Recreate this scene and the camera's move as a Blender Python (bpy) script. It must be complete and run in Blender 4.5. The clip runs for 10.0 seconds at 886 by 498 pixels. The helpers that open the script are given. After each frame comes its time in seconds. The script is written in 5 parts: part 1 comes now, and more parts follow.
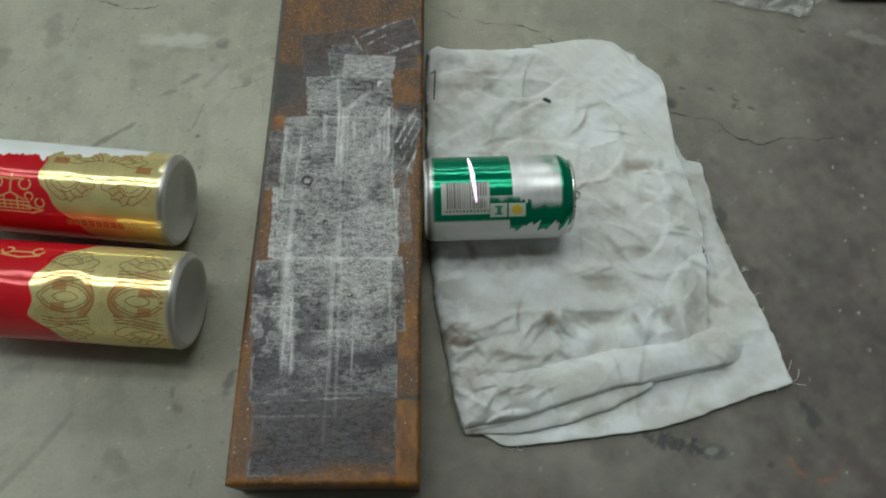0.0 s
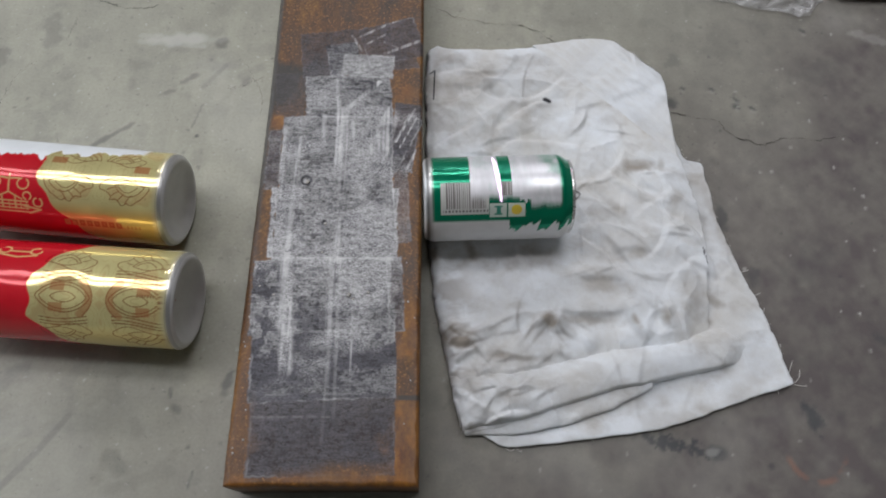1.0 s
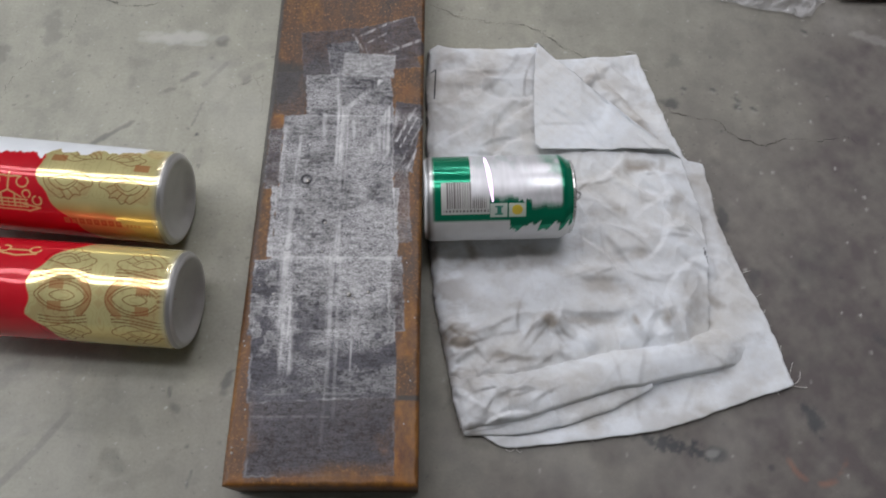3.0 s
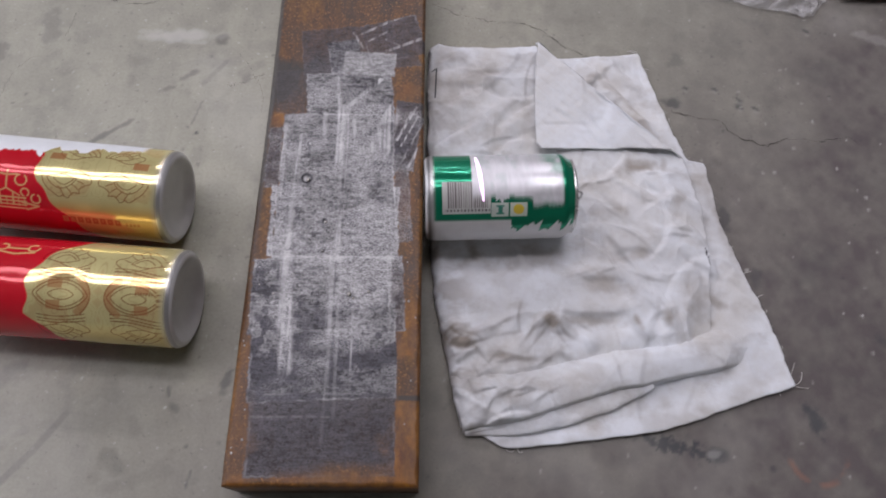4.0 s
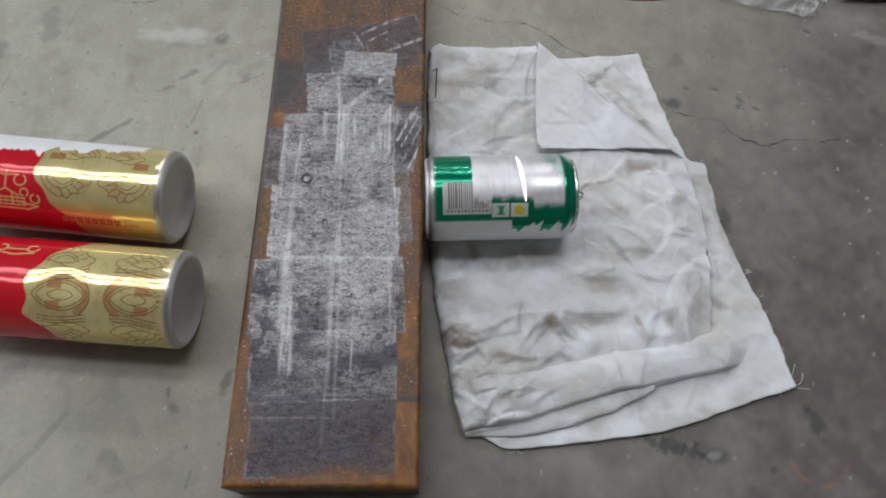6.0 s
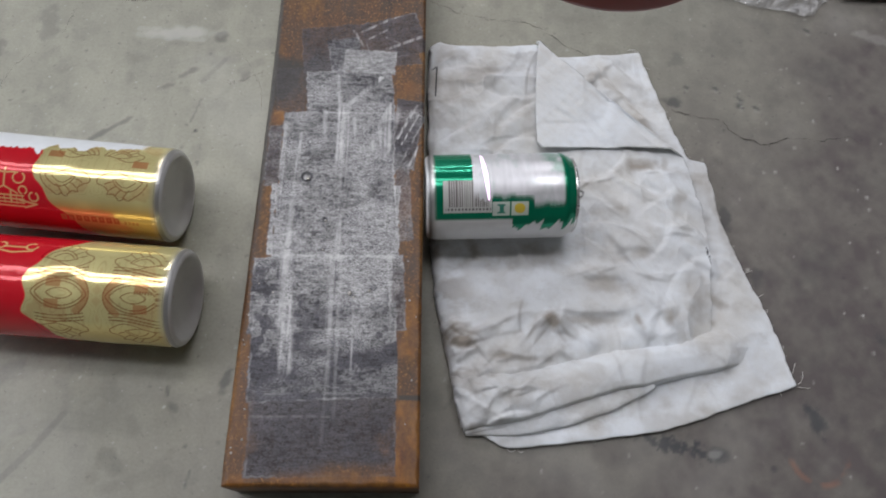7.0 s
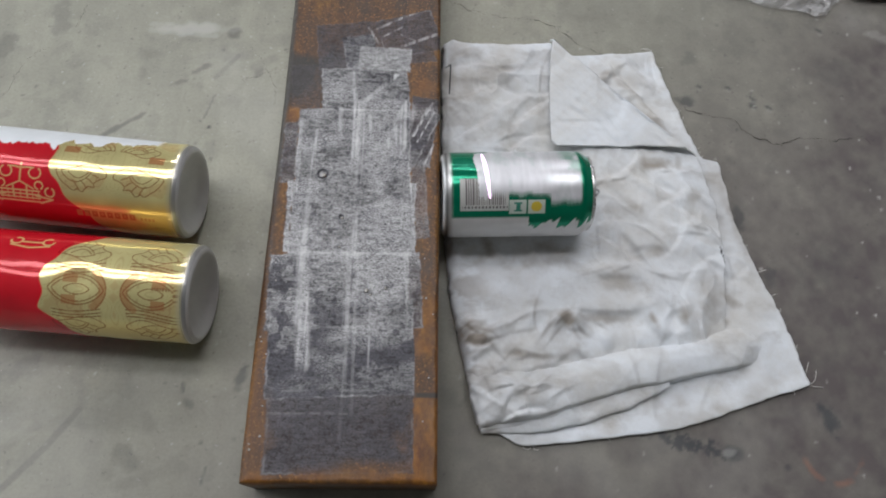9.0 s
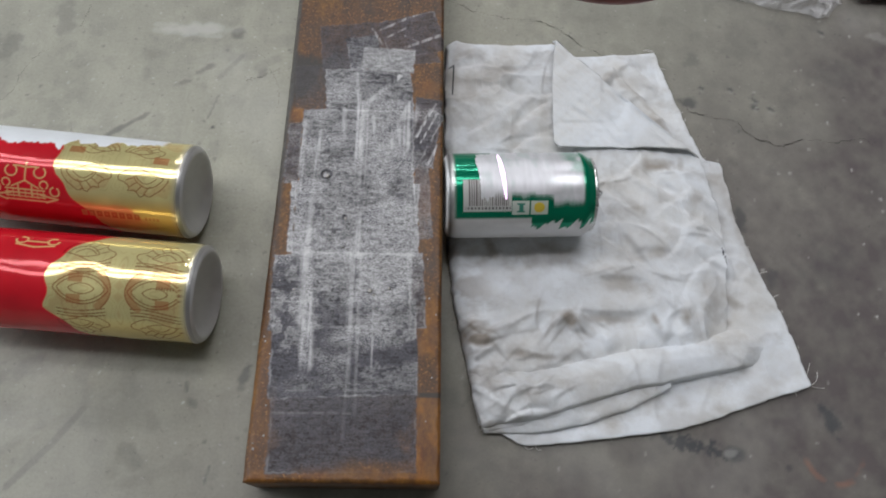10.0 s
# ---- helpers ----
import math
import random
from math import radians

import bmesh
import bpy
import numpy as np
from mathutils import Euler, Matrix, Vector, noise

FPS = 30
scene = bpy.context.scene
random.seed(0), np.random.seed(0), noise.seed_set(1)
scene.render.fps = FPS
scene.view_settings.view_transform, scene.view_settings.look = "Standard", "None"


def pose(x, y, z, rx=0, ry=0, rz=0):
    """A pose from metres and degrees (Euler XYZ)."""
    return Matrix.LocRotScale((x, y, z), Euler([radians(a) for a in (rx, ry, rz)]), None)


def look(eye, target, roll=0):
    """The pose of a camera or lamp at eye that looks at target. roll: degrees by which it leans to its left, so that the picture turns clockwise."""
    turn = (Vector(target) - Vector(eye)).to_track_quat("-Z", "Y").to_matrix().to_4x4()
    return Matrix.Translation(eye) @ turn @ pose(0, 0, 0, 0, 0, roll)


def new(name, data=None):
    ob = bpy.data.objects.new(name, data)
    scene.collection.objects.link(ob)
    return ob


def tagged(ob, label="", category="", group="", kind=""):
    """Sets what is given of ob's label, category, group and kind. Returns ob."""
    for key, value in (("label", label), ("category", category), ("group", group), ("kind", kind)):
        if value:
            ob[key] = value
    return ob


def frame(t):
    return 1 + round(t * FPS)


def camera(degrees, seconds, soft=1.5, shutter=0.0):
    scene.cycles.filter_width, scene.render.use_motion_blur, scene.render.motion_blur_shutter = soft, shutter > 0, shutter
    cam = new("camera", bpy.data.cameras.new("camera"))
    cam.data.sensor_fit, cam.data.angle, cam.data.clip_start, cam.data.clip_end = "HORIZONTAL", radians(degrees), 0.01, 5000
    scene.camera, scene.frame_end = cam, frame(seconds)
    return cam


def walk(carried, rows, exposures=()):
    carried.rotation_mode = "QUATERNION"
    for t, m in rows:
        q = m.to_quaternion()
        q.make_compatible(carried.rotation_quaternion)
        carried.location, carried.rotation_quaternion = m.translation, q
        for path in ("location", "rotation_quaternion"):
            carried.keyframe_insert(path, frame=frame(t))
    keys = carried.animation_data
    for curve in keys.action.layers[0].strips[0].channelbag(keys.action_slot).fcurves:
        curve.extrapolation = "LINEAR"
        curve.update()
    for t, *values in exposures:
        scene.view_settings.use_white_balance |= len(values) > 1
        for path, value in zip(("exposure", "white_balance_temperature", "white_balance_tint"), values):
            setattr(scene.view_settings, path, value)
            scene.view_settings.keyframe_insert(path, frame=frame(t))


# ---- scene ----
cam = camera(64.4, 10.0, soft=1.9)
PATH = [
    (0, (-0.004, -0.228, 0.514), (0.039, 0.553, -1.327), 3.2),
    (0.5, (-0.004, -0.229, 0.514), (0.035, 0.556, -1.325), 2.9),
    (1, (-0.003, -0.228, 0.512), (0.038, 0.556, -1.327), 3.1),
    (1.5, (-0.005, -0.229, 0.512), (0.04, 0.556, -1.327), 3.4),
    (2, (-0.004, -0.228, 0.512), (0.038, 0.555, -1.327), 3.3),
    (2.5, (-0.003, -0.227, 0.512), (0.038, 0.554, -1.329), 3.3),
    (4, (-0.005, -0.226, 0.509), (0.041, 0.554, -1.332), 3.8),
    (4.5, (-0.004, -0.224, 0.509), (0.041, 0.552, -1.334), 3.8),
    (5, (-0.006, -0.224, 0.508), (0.044, 0.553, -1.334), 4.0),
    (5.5, (-0.006, -0.224, 0.509), (0.043, 0.552, -1.334), 4.0),
    (7, (-0.008, -0.225, 0.507), (0.048, 0.552, -1.335), 4.6),
    (7.5, (-0.012, -0.224, 0.507), (0.049, 0.55, -1.336), 5.0),
    (8, (-0.016, -0.224, 0.509), (0.044, 0.547, -1.336), 5.0),
    (8.5, (-0.02, -0.225, 0.507), (0.045, 0.549, -1.336), 5.4),
    (9, (-0.022, -0.225, 0.507), (0.044, 0.545, -1.337), 5.6),
    (9.5, (-0.022, -0.224, 0.508), (0.041, 0.543, -1.338), 5.5),
    (10, (-0.024, -0.225, 0.509), (0.041, 0.544, -1.337), 5.7),
]
# seconds, stops, kelvin and tint: the first moments are darker and greener, the brightest flashes pinker
TONE = [(0, -0.30, 6450, -6), (0.3, -0.08, 6280, 9), (2.7, -0.04, 6280, 8), (3.8, -0.06, 6280, 22), (4.4, -0.07, 6280, 10), (5.7, -0.07, 6280, 8), (7.2, -0.03, 6280, 11),
        (7.5, 0.0, 6280, 19), (7.8, 0.0, 6280, 15), (8.3, -0.02, 6280, 9), (10, -0.03, 6280, 8)]
walk(cam, [(t, look(eye, target, roll)) for t, eye, target, roll in PATH], TONE)

# ---- world, daylight and lamps ----
world = bpy.data.worlds.new("workshop_air")
scene.world = world
world.use_nodes = True
sky = world.node_tree.nodes.new("ShaderNodeTexSky")
sky.sky_type, sky.sun_disc = "NISHITA", False
sky.sun_elevation, sky.sun_rotation = radians(40), radians(-60)
world.node_tree.links.new(sky.outputs[0], world.node_tree.nodes["Background"].inputs[0])
world.node_tree.nodes["Background"].inputs[1].default_value = 0.1


def area_lamp(name, eye, target, sx, sy, watts, colour):
    data = bpy.data.lights.new(name, "AREA")
    data.shape, data.size, data.size_y, data.energy, data.color = "RECTANGLE", sx, sy, watts, colour
    ob = new(name, data)
    ob.matrix_world = look(eye, target)
    return ob


# tube lamps under the ceiling, running along x, and an added fill lamp at an assumed, unseen gate
area_lamp("tube_lamp", (-1.2, 0.55, 3.9), (-1.2, 0.5, 0), 5.6, 0.46, 58, (1.0, 0.965, 0.985))
area_lamp("tube_lamp", (-1.2, 1.40, 3.9), (-1.2, 1.3, 0), 5.6, 0.46, 58, (1.0, 0.965, 0.985))
area_lamp("tube_lamp", (0.0, 4.0, 3.7), (0.0, 3.6, 0), 3.2, 0.07, 56, (1.0, 0.965, 0.985))
area_lamp("tube_lamp", (0.0, 7.2, 3.7), (0.0, 6.6, 0), 3.2, 0.07, 64, (1.0, 0.965, 0.985))
area_lamp("gate_fill", (-4.9, 2.0, 1.9), (0, 0.6, 0.4), 4.4, 3.2, 96, (0.93, 0.965, 1.0))


# ---- helpers of this scene ----
RNG = np.random.RandomState(7)
LATTICE = RNG.rand(256, 256)


def vnoise(x, y, k=0):
    x, y = np.asarray(x, float) + 17.3 * k, np.asarray(y, float) + 9.1 * k
    xi, yi = np.floor(x).astype(int), np.floor(y).astype(int)
    fx, fy = x - xi, y - yi
    fx, fy = fx * fx * (3 - 2 * fx), fy * fy * (3 - 2 * fy)
    a, b = LATTICE[xi % 256, yi % 256], LATTICE[(xi + 1) % 256, yi % 256]
    c, d = LATTICE[xi % 256, (yi + 1) % 256], LATTICE[(xi + 1) % 256, (yi + 1) % 256]
    return (a * (1 - fx) + b * fx) * (1 - fy) + (c * (1 - fx) + d * fx) * fy


def fbm(x, y, k=0, octaves=4):
    out, amp, total = 0, 1.0, 0
    for i in range(octaves):
        out = out + amp * vnoise(x * 2 ** i, y * 2 ** i, k + 3 * i)
        total += amp
        amp *= 0.5
    return out / total


def smooth(a, b, x):
    q = np.clip((x - a) / (b - a), 0, 1)
    return q * q * (3 - 2 * q)


def mesh_of(name, verts, faces, material, colours=None, masks=None, shade=True):
    me = bpy.data.meshes.new(name)
    me.from_pydata([tuple(v) for v in np.asarray(verts, float)], [], [tuple(int(i) for i in f) for f in faces])
    me.materials.append(material)
    if colours is not None:
        layer = me.color_attributes.new("paint", "FLOAT_COLOR", "POINT")
        rgba = np.ones((len(verts), 4), np.float32)
        rgba[:, :3] = colours
        layer.data.foreach_set("color", rgba.ravel())
    for key, values in (masks or {}).items():
        layer = me.attributes.new(key, "FLOAT", "POINT")
        layer.data.foreach_set("value", np.asarray(values, np.float32).ravel())
    if shade:
        me.polygons.foreach_set("use_smooth", [True] * len(me.polygons))
    me.update()
    return me


def part(name, data, material=None, parent=None, label=""):
    if isinstance(data, bmesh.types.BMesh):
        me = bpy.data.meshes.new(name)
        data.to_mesh(me)
        data.free()
        me.materials.append(material)
        data = me
    ob = new(name, data)
    ob.parent = parent
    return tagged(ob, label) if label else ob


def grid_faces(nu, nv, wrap=False):
    i, j = np.meshgrid(np.arange(nu - 1), np.arange(nv if wrap else nv - 1), indexing="ij")
    i, j = i.ravel(), j.ravel()
    k = (j + 1) % nv
    return np.stack([i * nv + j, (i + 1) * nv + j, (i + 1) * nv + k, i * nv + k], 1)


def along(points, q):
    """Places at the shares q along a softly rounded line through a few points."""
    p = np.array(points, float)
    step = np.r_[0, np.cumsum(np.linalg.norm(np.diff(p, axis=0), axis=1))]
    fine = np.linspace(0, step[-1], 400)
    line = np.stack([np.interp(fine, step, p[:, c]) for c in range(p.shape[1])], 1)
    kernel = np.hanning(23)
    kernel /= kernel.sum()
    padded = np.pad(line, ((11, 11), (0, 0)), mode="reflect", reflect_type="odd")
    line = np.stack([np.convolve(padded[:, c], kernel, "valid") for c in range(p.shape[1])], 1)
    return np.stack([np.interp(np.asarray(q) * step[-1], fine, line[:, c]) for c in range(p.shape[1])], 1)


def stroke(mask, u, v, points, width, value=1.0):
    """Draws a line through points into mask over the plane u, v."""
    p = np.array(points, float)
    lo, hi = p.min(0) - 2 * width, p.max(0) + 2 * width
    near = np.nonzero((u > lo[0]) & (u < hi[0]) & (v > lo[1]) & (v < hi[1]))[0]
    if not len(near):
        return
    q, best = np.stack([u[near], v[near]], 1), np.full(len(near), 1e9)
    for a, b in zip(p[:-1], p[1:]):
        d = b - a
        h = np.clip(((q - a) @ d) / max(d @ d, 1e-12), 0, 1)
        best = np.minimum(best, np.linalg.norm(q - a - h[:, None] * d, axis=1))
    mask[near] = np.maximum(mask[near], value * (1 - smooth(width * 0.35, width * 0.75, best)))


# ---- materials ----
class Nodes:
    def __init__(self, name):
        self.mat = bpy.data.materials.new(name)
        self.mat.use_nodes = True
        self.tree = self.mat.node_tree
        self.bsdf = self.tree.nodes["Principled BSDF"]

    def node(self, kind, **inputs):
        n = self.tree.nodes.new(kind)
        for key, value in inputs.items():
            self.put(n.inputs[int(key[1:]) if key[0] == "i" and key[1:].isdigit() else key.replace("_", " ")], value)
        return n

    def put(self, socket, value):
        if isinstance(value, bpy.types.NodeSocket):
            self.tree.links.new(value, socket)
        else:
            socket.default_value = value

    def coords(self):
        return self.tree.nodes.new("ShaderNodeTexCoord").outputs["Object"]

    def noise(self, scale, detail=4, rough=0.55, vector=None, stretch=None):
        vector = vector or self.coords()
        if stretch:
            vector = self.node("ShaderNodeVectorMath", i0=vector, i1=stretch)
            vector.operation = "MULTIPLY"
            vector = vector.outputs[0]
        return self.node("ShaderNodeTexNoise", Vector=vector, Scale=scale, Detail=detail, Roughness=rough).outputs["Fac"]

    def ramp(self, fac, *stops):
        n = self.node("ShaderNodeValToRGB", Fac=fac)
        while len(n.color_ramp.elements) < len(stops):
            n.color_ramp.elements.new(0.5)
        for e, (at, c) in zip(n.color_ramp.elements, stops):
            e.position, e.color = at, (*c, 1) if isinstance(c, tuple) else (c, c, c, 1)
        return n.outputs["Color"]

    def mix(self, fac, a, b, how="MIX"):
        n = self.tree.nodes.new("ShaderNodeMix")
        n.data_type, n.blend_type = "RGBA", how
        for socket, value in ((n.inputs[0], fac), (n.inputs[6], a), (n.inputs[7], b)):
            self.put(socket, (*value, 1) if isinstance(value, tuple) and len(value) == 3 else value)
        return n.outputs[2]

    def math(self, how, a, b=0.0):
        n = self.node("ShaderNodeMath", i0=a, i1=b)
        n.operation = how
        return n.outputs[0]

    def attr(self, name, out="Fac"):
        n = self.tree.nodes.new("ShaderNodeAttribute")
        n.attribute_name = name
        return n.outputs[out]

    def bump(self, height, strength, distance):
        self.put(self.bsdf.inputs["Normal"], self.node("ShaderNodeBump", Height=height, Strength=strength, Distance=distance).outputs[0])

    def finish(self, **inputs):
        for key, value in inputs.items():
            if isinstance(value, tuple) and len(value) == 3:
                value = (*value, 1)
            self.put(self.bsdf.inputs[key.replace("_", " ")], value)
        return self.mat


def concrete():
    n = Nodes("worn_concrete")
    big, mid, fine = n.noise(6, 6, 0.62), n.noise(30, 6, 0.62), n.noise(420, 3)
    colour = n.ramp(big, (0.32, (0.350, 0.346, 0.280)), (0.68, (0.448, 0.443, 0.364)))
    colour = n.mix(0.38, colour, n.ramp(mid, (0.3, 0.55), (0.62, 1.0)), "MULTIPLY")
    colour = n.mix(0.20, colour, n.ramp(fine, (0.3, 0.5), (0.6, 1.0)), "MULTIPLY")
    brush = n.noise(34, 5, 0.7, stretch=(1.0, 0.30, 1.0))
    colour = n.mix(0.30, colour, n.ramp(brush, (0.35, 0.62), (0.6, 1.0)), "MULTIPLY")
    smear = n.noise(17, 5, 0.68, stretch=(0.5, 1.3, 1.0))
    colour = n.mix(n.ramp(smear, (0.55, 0.0), (0.72, 0.4)), colour, (0.21, 0.205, 0.19))
    colour = n.mix(n.ramp(n.noise(190, 3, 0.6), (0.64, 0.0), (0.70, 0.4)), colour, (0.13, 0.125, 0.115))
    speck = n.ramp(n.noise(260, 2, 0.4), (0.70, 0.0), (0.74, 1.0))
    colour = n.mix(n.math("MULTIPLY", speck, 0.4), colour, (0.58, 0.56, 0.52))
    colour = n.mix(n.attr("tone_mask"), colour, (0.106, 0.090, 0.088))
    colour = n.mix(n.attr("dark"), colour, (0.05, 0.052, 0.055))
    colour = n.mix(n.attr("pale"), colour, (0.55, 0.55, 0.51))
    colour = n.mix(n.attr("orange"), colour, (0.42, 0.16, 0.08))
    n.bump(n.mix(0.35, mid, fine), 0.3, 0.0012)
    return n.finish(Base_Color=colour, Roughness=n.ramp(mid, (0.3, 0.46), (0.7, 0.70)))


def plain(name, base, rough, grain=60, depth=0.25, metal=0.0):
    n = Nodes(name)
    f = n.noise(grain, 5)
    dim = tuple(c * (1 - depth) for c in base)
    n.bump(f, 0.15, 0.001)
    return n.finish(Base_Color=n.ramp(f, (0.3, dim), (0.7, base)), Roughness=rough, Metallic=metal)


def steel():
    n = Nodes("rusted_and_cleaned_steel")
    rust_fine, rust_big = n.noise(430, 5, 0.75), n.noise(42, 6, 0.7, stretch=(1.7, 0.6, 1.0))
    rust = n.ramp(rust_big, (0.3, (0.040, 0.018, 0.008)), (0.5, (0.125, 0.052, 0.012)), (0.72, (0.25, 0.115, 0.02)))
    rust = n.mix(0.7, rust, n.ramp(rust_fine, (0.34, 0.25), (0.62, 1.0)), "MULTIPLY")
    rust = n.mix(n.ramp(n.noise(480, 3, 0.6), (0.56, 0.0), (0.68, 0.62)), rust, (0.40, 0.19, 0.05))
    wet = n.ramp(n.noise(60, 6, 0.75, stretch=(1.4, 0.7, 1.0)), (0.34, (0.11, 0.032, 0.006)), (0.66, (0.36, 0.15, 0.015)))
    rust = n.mix(n.attr("ochre"), rust, wet)
    rust = n.mix(n.attr("scale"), rust, (0.030, 0.028, 0.025))
    across = n.noise(250, 6, 0.82, stretch=(0.42, 1.7, 1.0))
    grit, pit = n.noise(620, 4, 0.7), n.noise(330, 4, 0.7, stretch=(0.8, 1.2, 1.0))
    bare = n.ramp(across, (0.33, (0.16, 0.16, 0.162)), (0.60, (0.53, 0.53, 0.53)))
    bare = n.mix(0.7, bare, n.ramp(grit, (0.34, 0.25), (0.58, 1.0)), "MULTIPLY")
    bare = n.mix(0.8, bare, n.ramp(pit, (0.35, 0.10), (0.46, 1.0)), "MULTIPLY")
    bands = n.noise(80, 4, 0.7, stretch=(1.0, 0.05, 1.0))
    bare = n.mix(0.45, bare, n.ramp(bands, (0.32, 0.5), (0.66, 1.0)), "MULTIPLY")
    bare = n.mix(0.4, bare, n.ramp(n.noise(24, 4, 0.65), (0.34, 0.5), (0.62, 1.0)), "MULTIPLY")
    bare = n.mix(n.attr("smut"), bare, n.mix(1.0, bare, (0.18, 0.174, 0.212), "MULTIPLY"))
    rime = n.math("MULTIPLY", n.ramp(n.noise(900, 6, 0.85, stretch=(0.6, 1.2, 1.0)), (0.44, 0.0), (0.66, 1.0)), n.attr("frost"))
    bare = n.mix(n.math("MULTIPLY", rime, 0.78), bare, (0.64, 0.64, 0.645))
    bare = n.mix(n.attr("shine"), bare, (0.62, 0.62, 0.62))
    clean = n.attr("clean")
    colour = n.mix(clean, rust, bare)
    n.bump(n.mix(clean, rust_fine, n.mix(0.5, pit, across)), 0.5, 0.0006)
    return n.finish(Base_Color=colour, Metallic=n.math("MULTIPLY", clean, 0.35),
                    Roughness=n.mix(clean, n.ramp(rust_big, (0.3, 0.34), (0.7, 0.58)), (0.5, 0.5, 0.5)))


def cotton():
    n = Nodes("soiled_white_cotton")
    big, mid = n.noise(16, 5, 0.6), n.noise(55, 4, 0.6)
    weave = n.noise(1500, 2)
    colour = n.ramp(big, (0.28, (0.66, 0.645, 0.61)), (0.60, (0.79, 0.825, 0.865)))
    colour = n.mix(0.42, colour, n.ramp(mid, (0.28, (0.76, 0.73, 0.69)), (0.54, (1.0, 1.0, 1.0))), "MULTIPLY")
    colour = n.mix(n.ramp(n.noise(34, 6, 0.7, stretch=(0.8, 1.3, 1.0)), (0.56, 0.0), (0.74, 0.42)), colour, (0.36, 0.33, 0.29))
    colour = n.mix(0.12, colour, n.ramp(weave, (0.3, 0.5), (0.7, 1.0)), "MULTIPLY")
    # brown dirt and the painted shade of creases, flap and can
    colour = n.mix(n.attr("dirt_shade"), colour, (0.24, 0.20, 0.155))
    colour = n.mix(n.attr("ink"), colour, (0.03, 0.03, 0.035))
    height = n.math("ADD", n.noise(48, 2, 0.5), n.math("ADD", n.math("MULTIPLY", n.noise(130, 2, 0.5), 0.25), n.math("MULTIPLY", weave, 0.02)))
    n.bump(height, 0.32, 0.006)
    return n.finish(Base_Color=colour, Roughness=0.92)


def printed(name, rough=0.26):
    n = Nodes(name)
    tone_mask = n.noise(70, 5)
    colour = n.mix(0.25, n.attr("paint", "Color"), n.ramp(tone_mask, (0.3, 0.7), (0.6, 1.0)), "MULTIPLY")
    scuff = n.noise(26, 6, 0.6)
    n.bump(n.noise(22, 3), 0.3, 0.0025)
    return n.finish(Base_Color=colour, Metallic=n.attr("metal"),
                    Roughness=n.math("ADD", n.attr("rough"), n.math("MULTIPLY", scuff, 0.1)))


def aluminium(name, rough, tone=0.75, metal=0.9):
    n = Nodes(name)
    f = n.noise(90, 4)
    n.bump(f, 0.1, 0.0006)
    return n.finish(Base_Color=n.ramp(f, (0.3, tone * 0.88), (0.7, tone)), Metallic=metal, Roughness=n.ramp(f, (0.3, rough), (0.7, rough + 0.1)))


CONCRETE, STEEL, COTTON, PRINT = concrete(), steel(), cotton(), printed("printed_can_metal")
BASE_METAL, LID_METAL = aluminium("satin_can_base", 0.32, 0.68, 0.45), aluminium("bright_can_lid", 0.22, 0.72)
WALL = plain("pale_plaster", (0.50, 0.50, 0.49), 0.9, 3)
CRACK = plain("crack_dirt", (0.05, 0.045, 0.04), 0.95, 300)
MAROON = plain("maroon_plastic", (0.24, 0.06, 0.075), 0.35, 40)
BEAD = plain("spatter_steel", (0.42, 0.40, 0.37), 0.4, 300, 0.3, 0.6)
NOZZLE_RED, GUNMETAL = plain("dull_red_metal", (0.34, 0.085, 0.075), 0.45, 60), plain("dark_metal", (0.06, 0.06, 0.065), 0.4, 80, 0.25, 0.8)
THREAD = plain("cotton_thread", (0.72, 0.70, 0.66), 0.95, 500)
film_nodes = Nodes("clear_plastic_film")
film_nodes.bump(film_nodes.noise(140, 4), 0.8, 0.004)
film_nodes.finish(Base_Color=(0.95, 0.95, 0.96), Roughness=0.12, Metallic=0.0, Specular_IOR_Level=1.0)
clear = film_nodes.node("ShaderNodeBsdfTransparent")
blend = film_nodes.node("ShaderNodeMixShader", i0=0.24, i1=clear.outputs[0], i2=film_nodes.bsdf.outputs[0])
film_nodes.tree.links.new(blend.outputs[0], film_nodes.tree.nodes["Material Output"].inputs["Surface"])
FILM = film_nodes.mat
glow = Nodes("laser_glow")
LASER = glow.finish(Base_Color=(1.0, 0.9, 1.0), Emission_Color=(1.0, 0.60, 0.98), Emission_Strength=1.6)


# ---- the unseen room that closes the place and bounces the light ----
def box(x0, y0, z0, x1, y1, z1):
    bm = bmesh.new()
    bmesh.ops.create_cube(bm, size=1, matrix=Matrix.Translation(((x0 + x1) / 2, (y0 + y1) / 2, (z0 + z1) / 2)) @ Matrix.Diagonal((x1 - x0, y1 - y0, z1 - z0, 1)))
    return bm


def room():
    for name, dims in (("wall_north", (-5.2, 8, 0, 5.2, 8.2, 4.2)), ("wall_south", (-5.2, -5.2, 0, 5.2, -5, 4.2)),
                       ("wall_east", (5, -5, 0, 5.2, 8, 4.2))):
        tagged(part(name, box(*dims), WALL), "plain pale plastered workshop wall", "wall", kind="structure")
    bm = box(-5.2, -5, 0, -5, -0.4, 4.2)
    for dims in ((-5.2, 4.4, 0, -5, 8, 4.2), (-5.2, -0.4, 3.6, -5, 4.4, 4.2)):
        more = box(*dims)
        me = bpy.data.meshes.new("wall_piece")
        more.to_mesh(me)
        more.free()
        bm.from_mesh(me)
    tagged(part("wall_west", bm, WALL), "unseen pale plastered wall with an assumed gate opening", "wall", kind="structure")
    tagged(part("ceiling", box(-5.2, -5.2, 4.2, 5.2, 8.2, 4.4), WALL), "plain pale workshop ceiling", "ceiling", kind="structure")


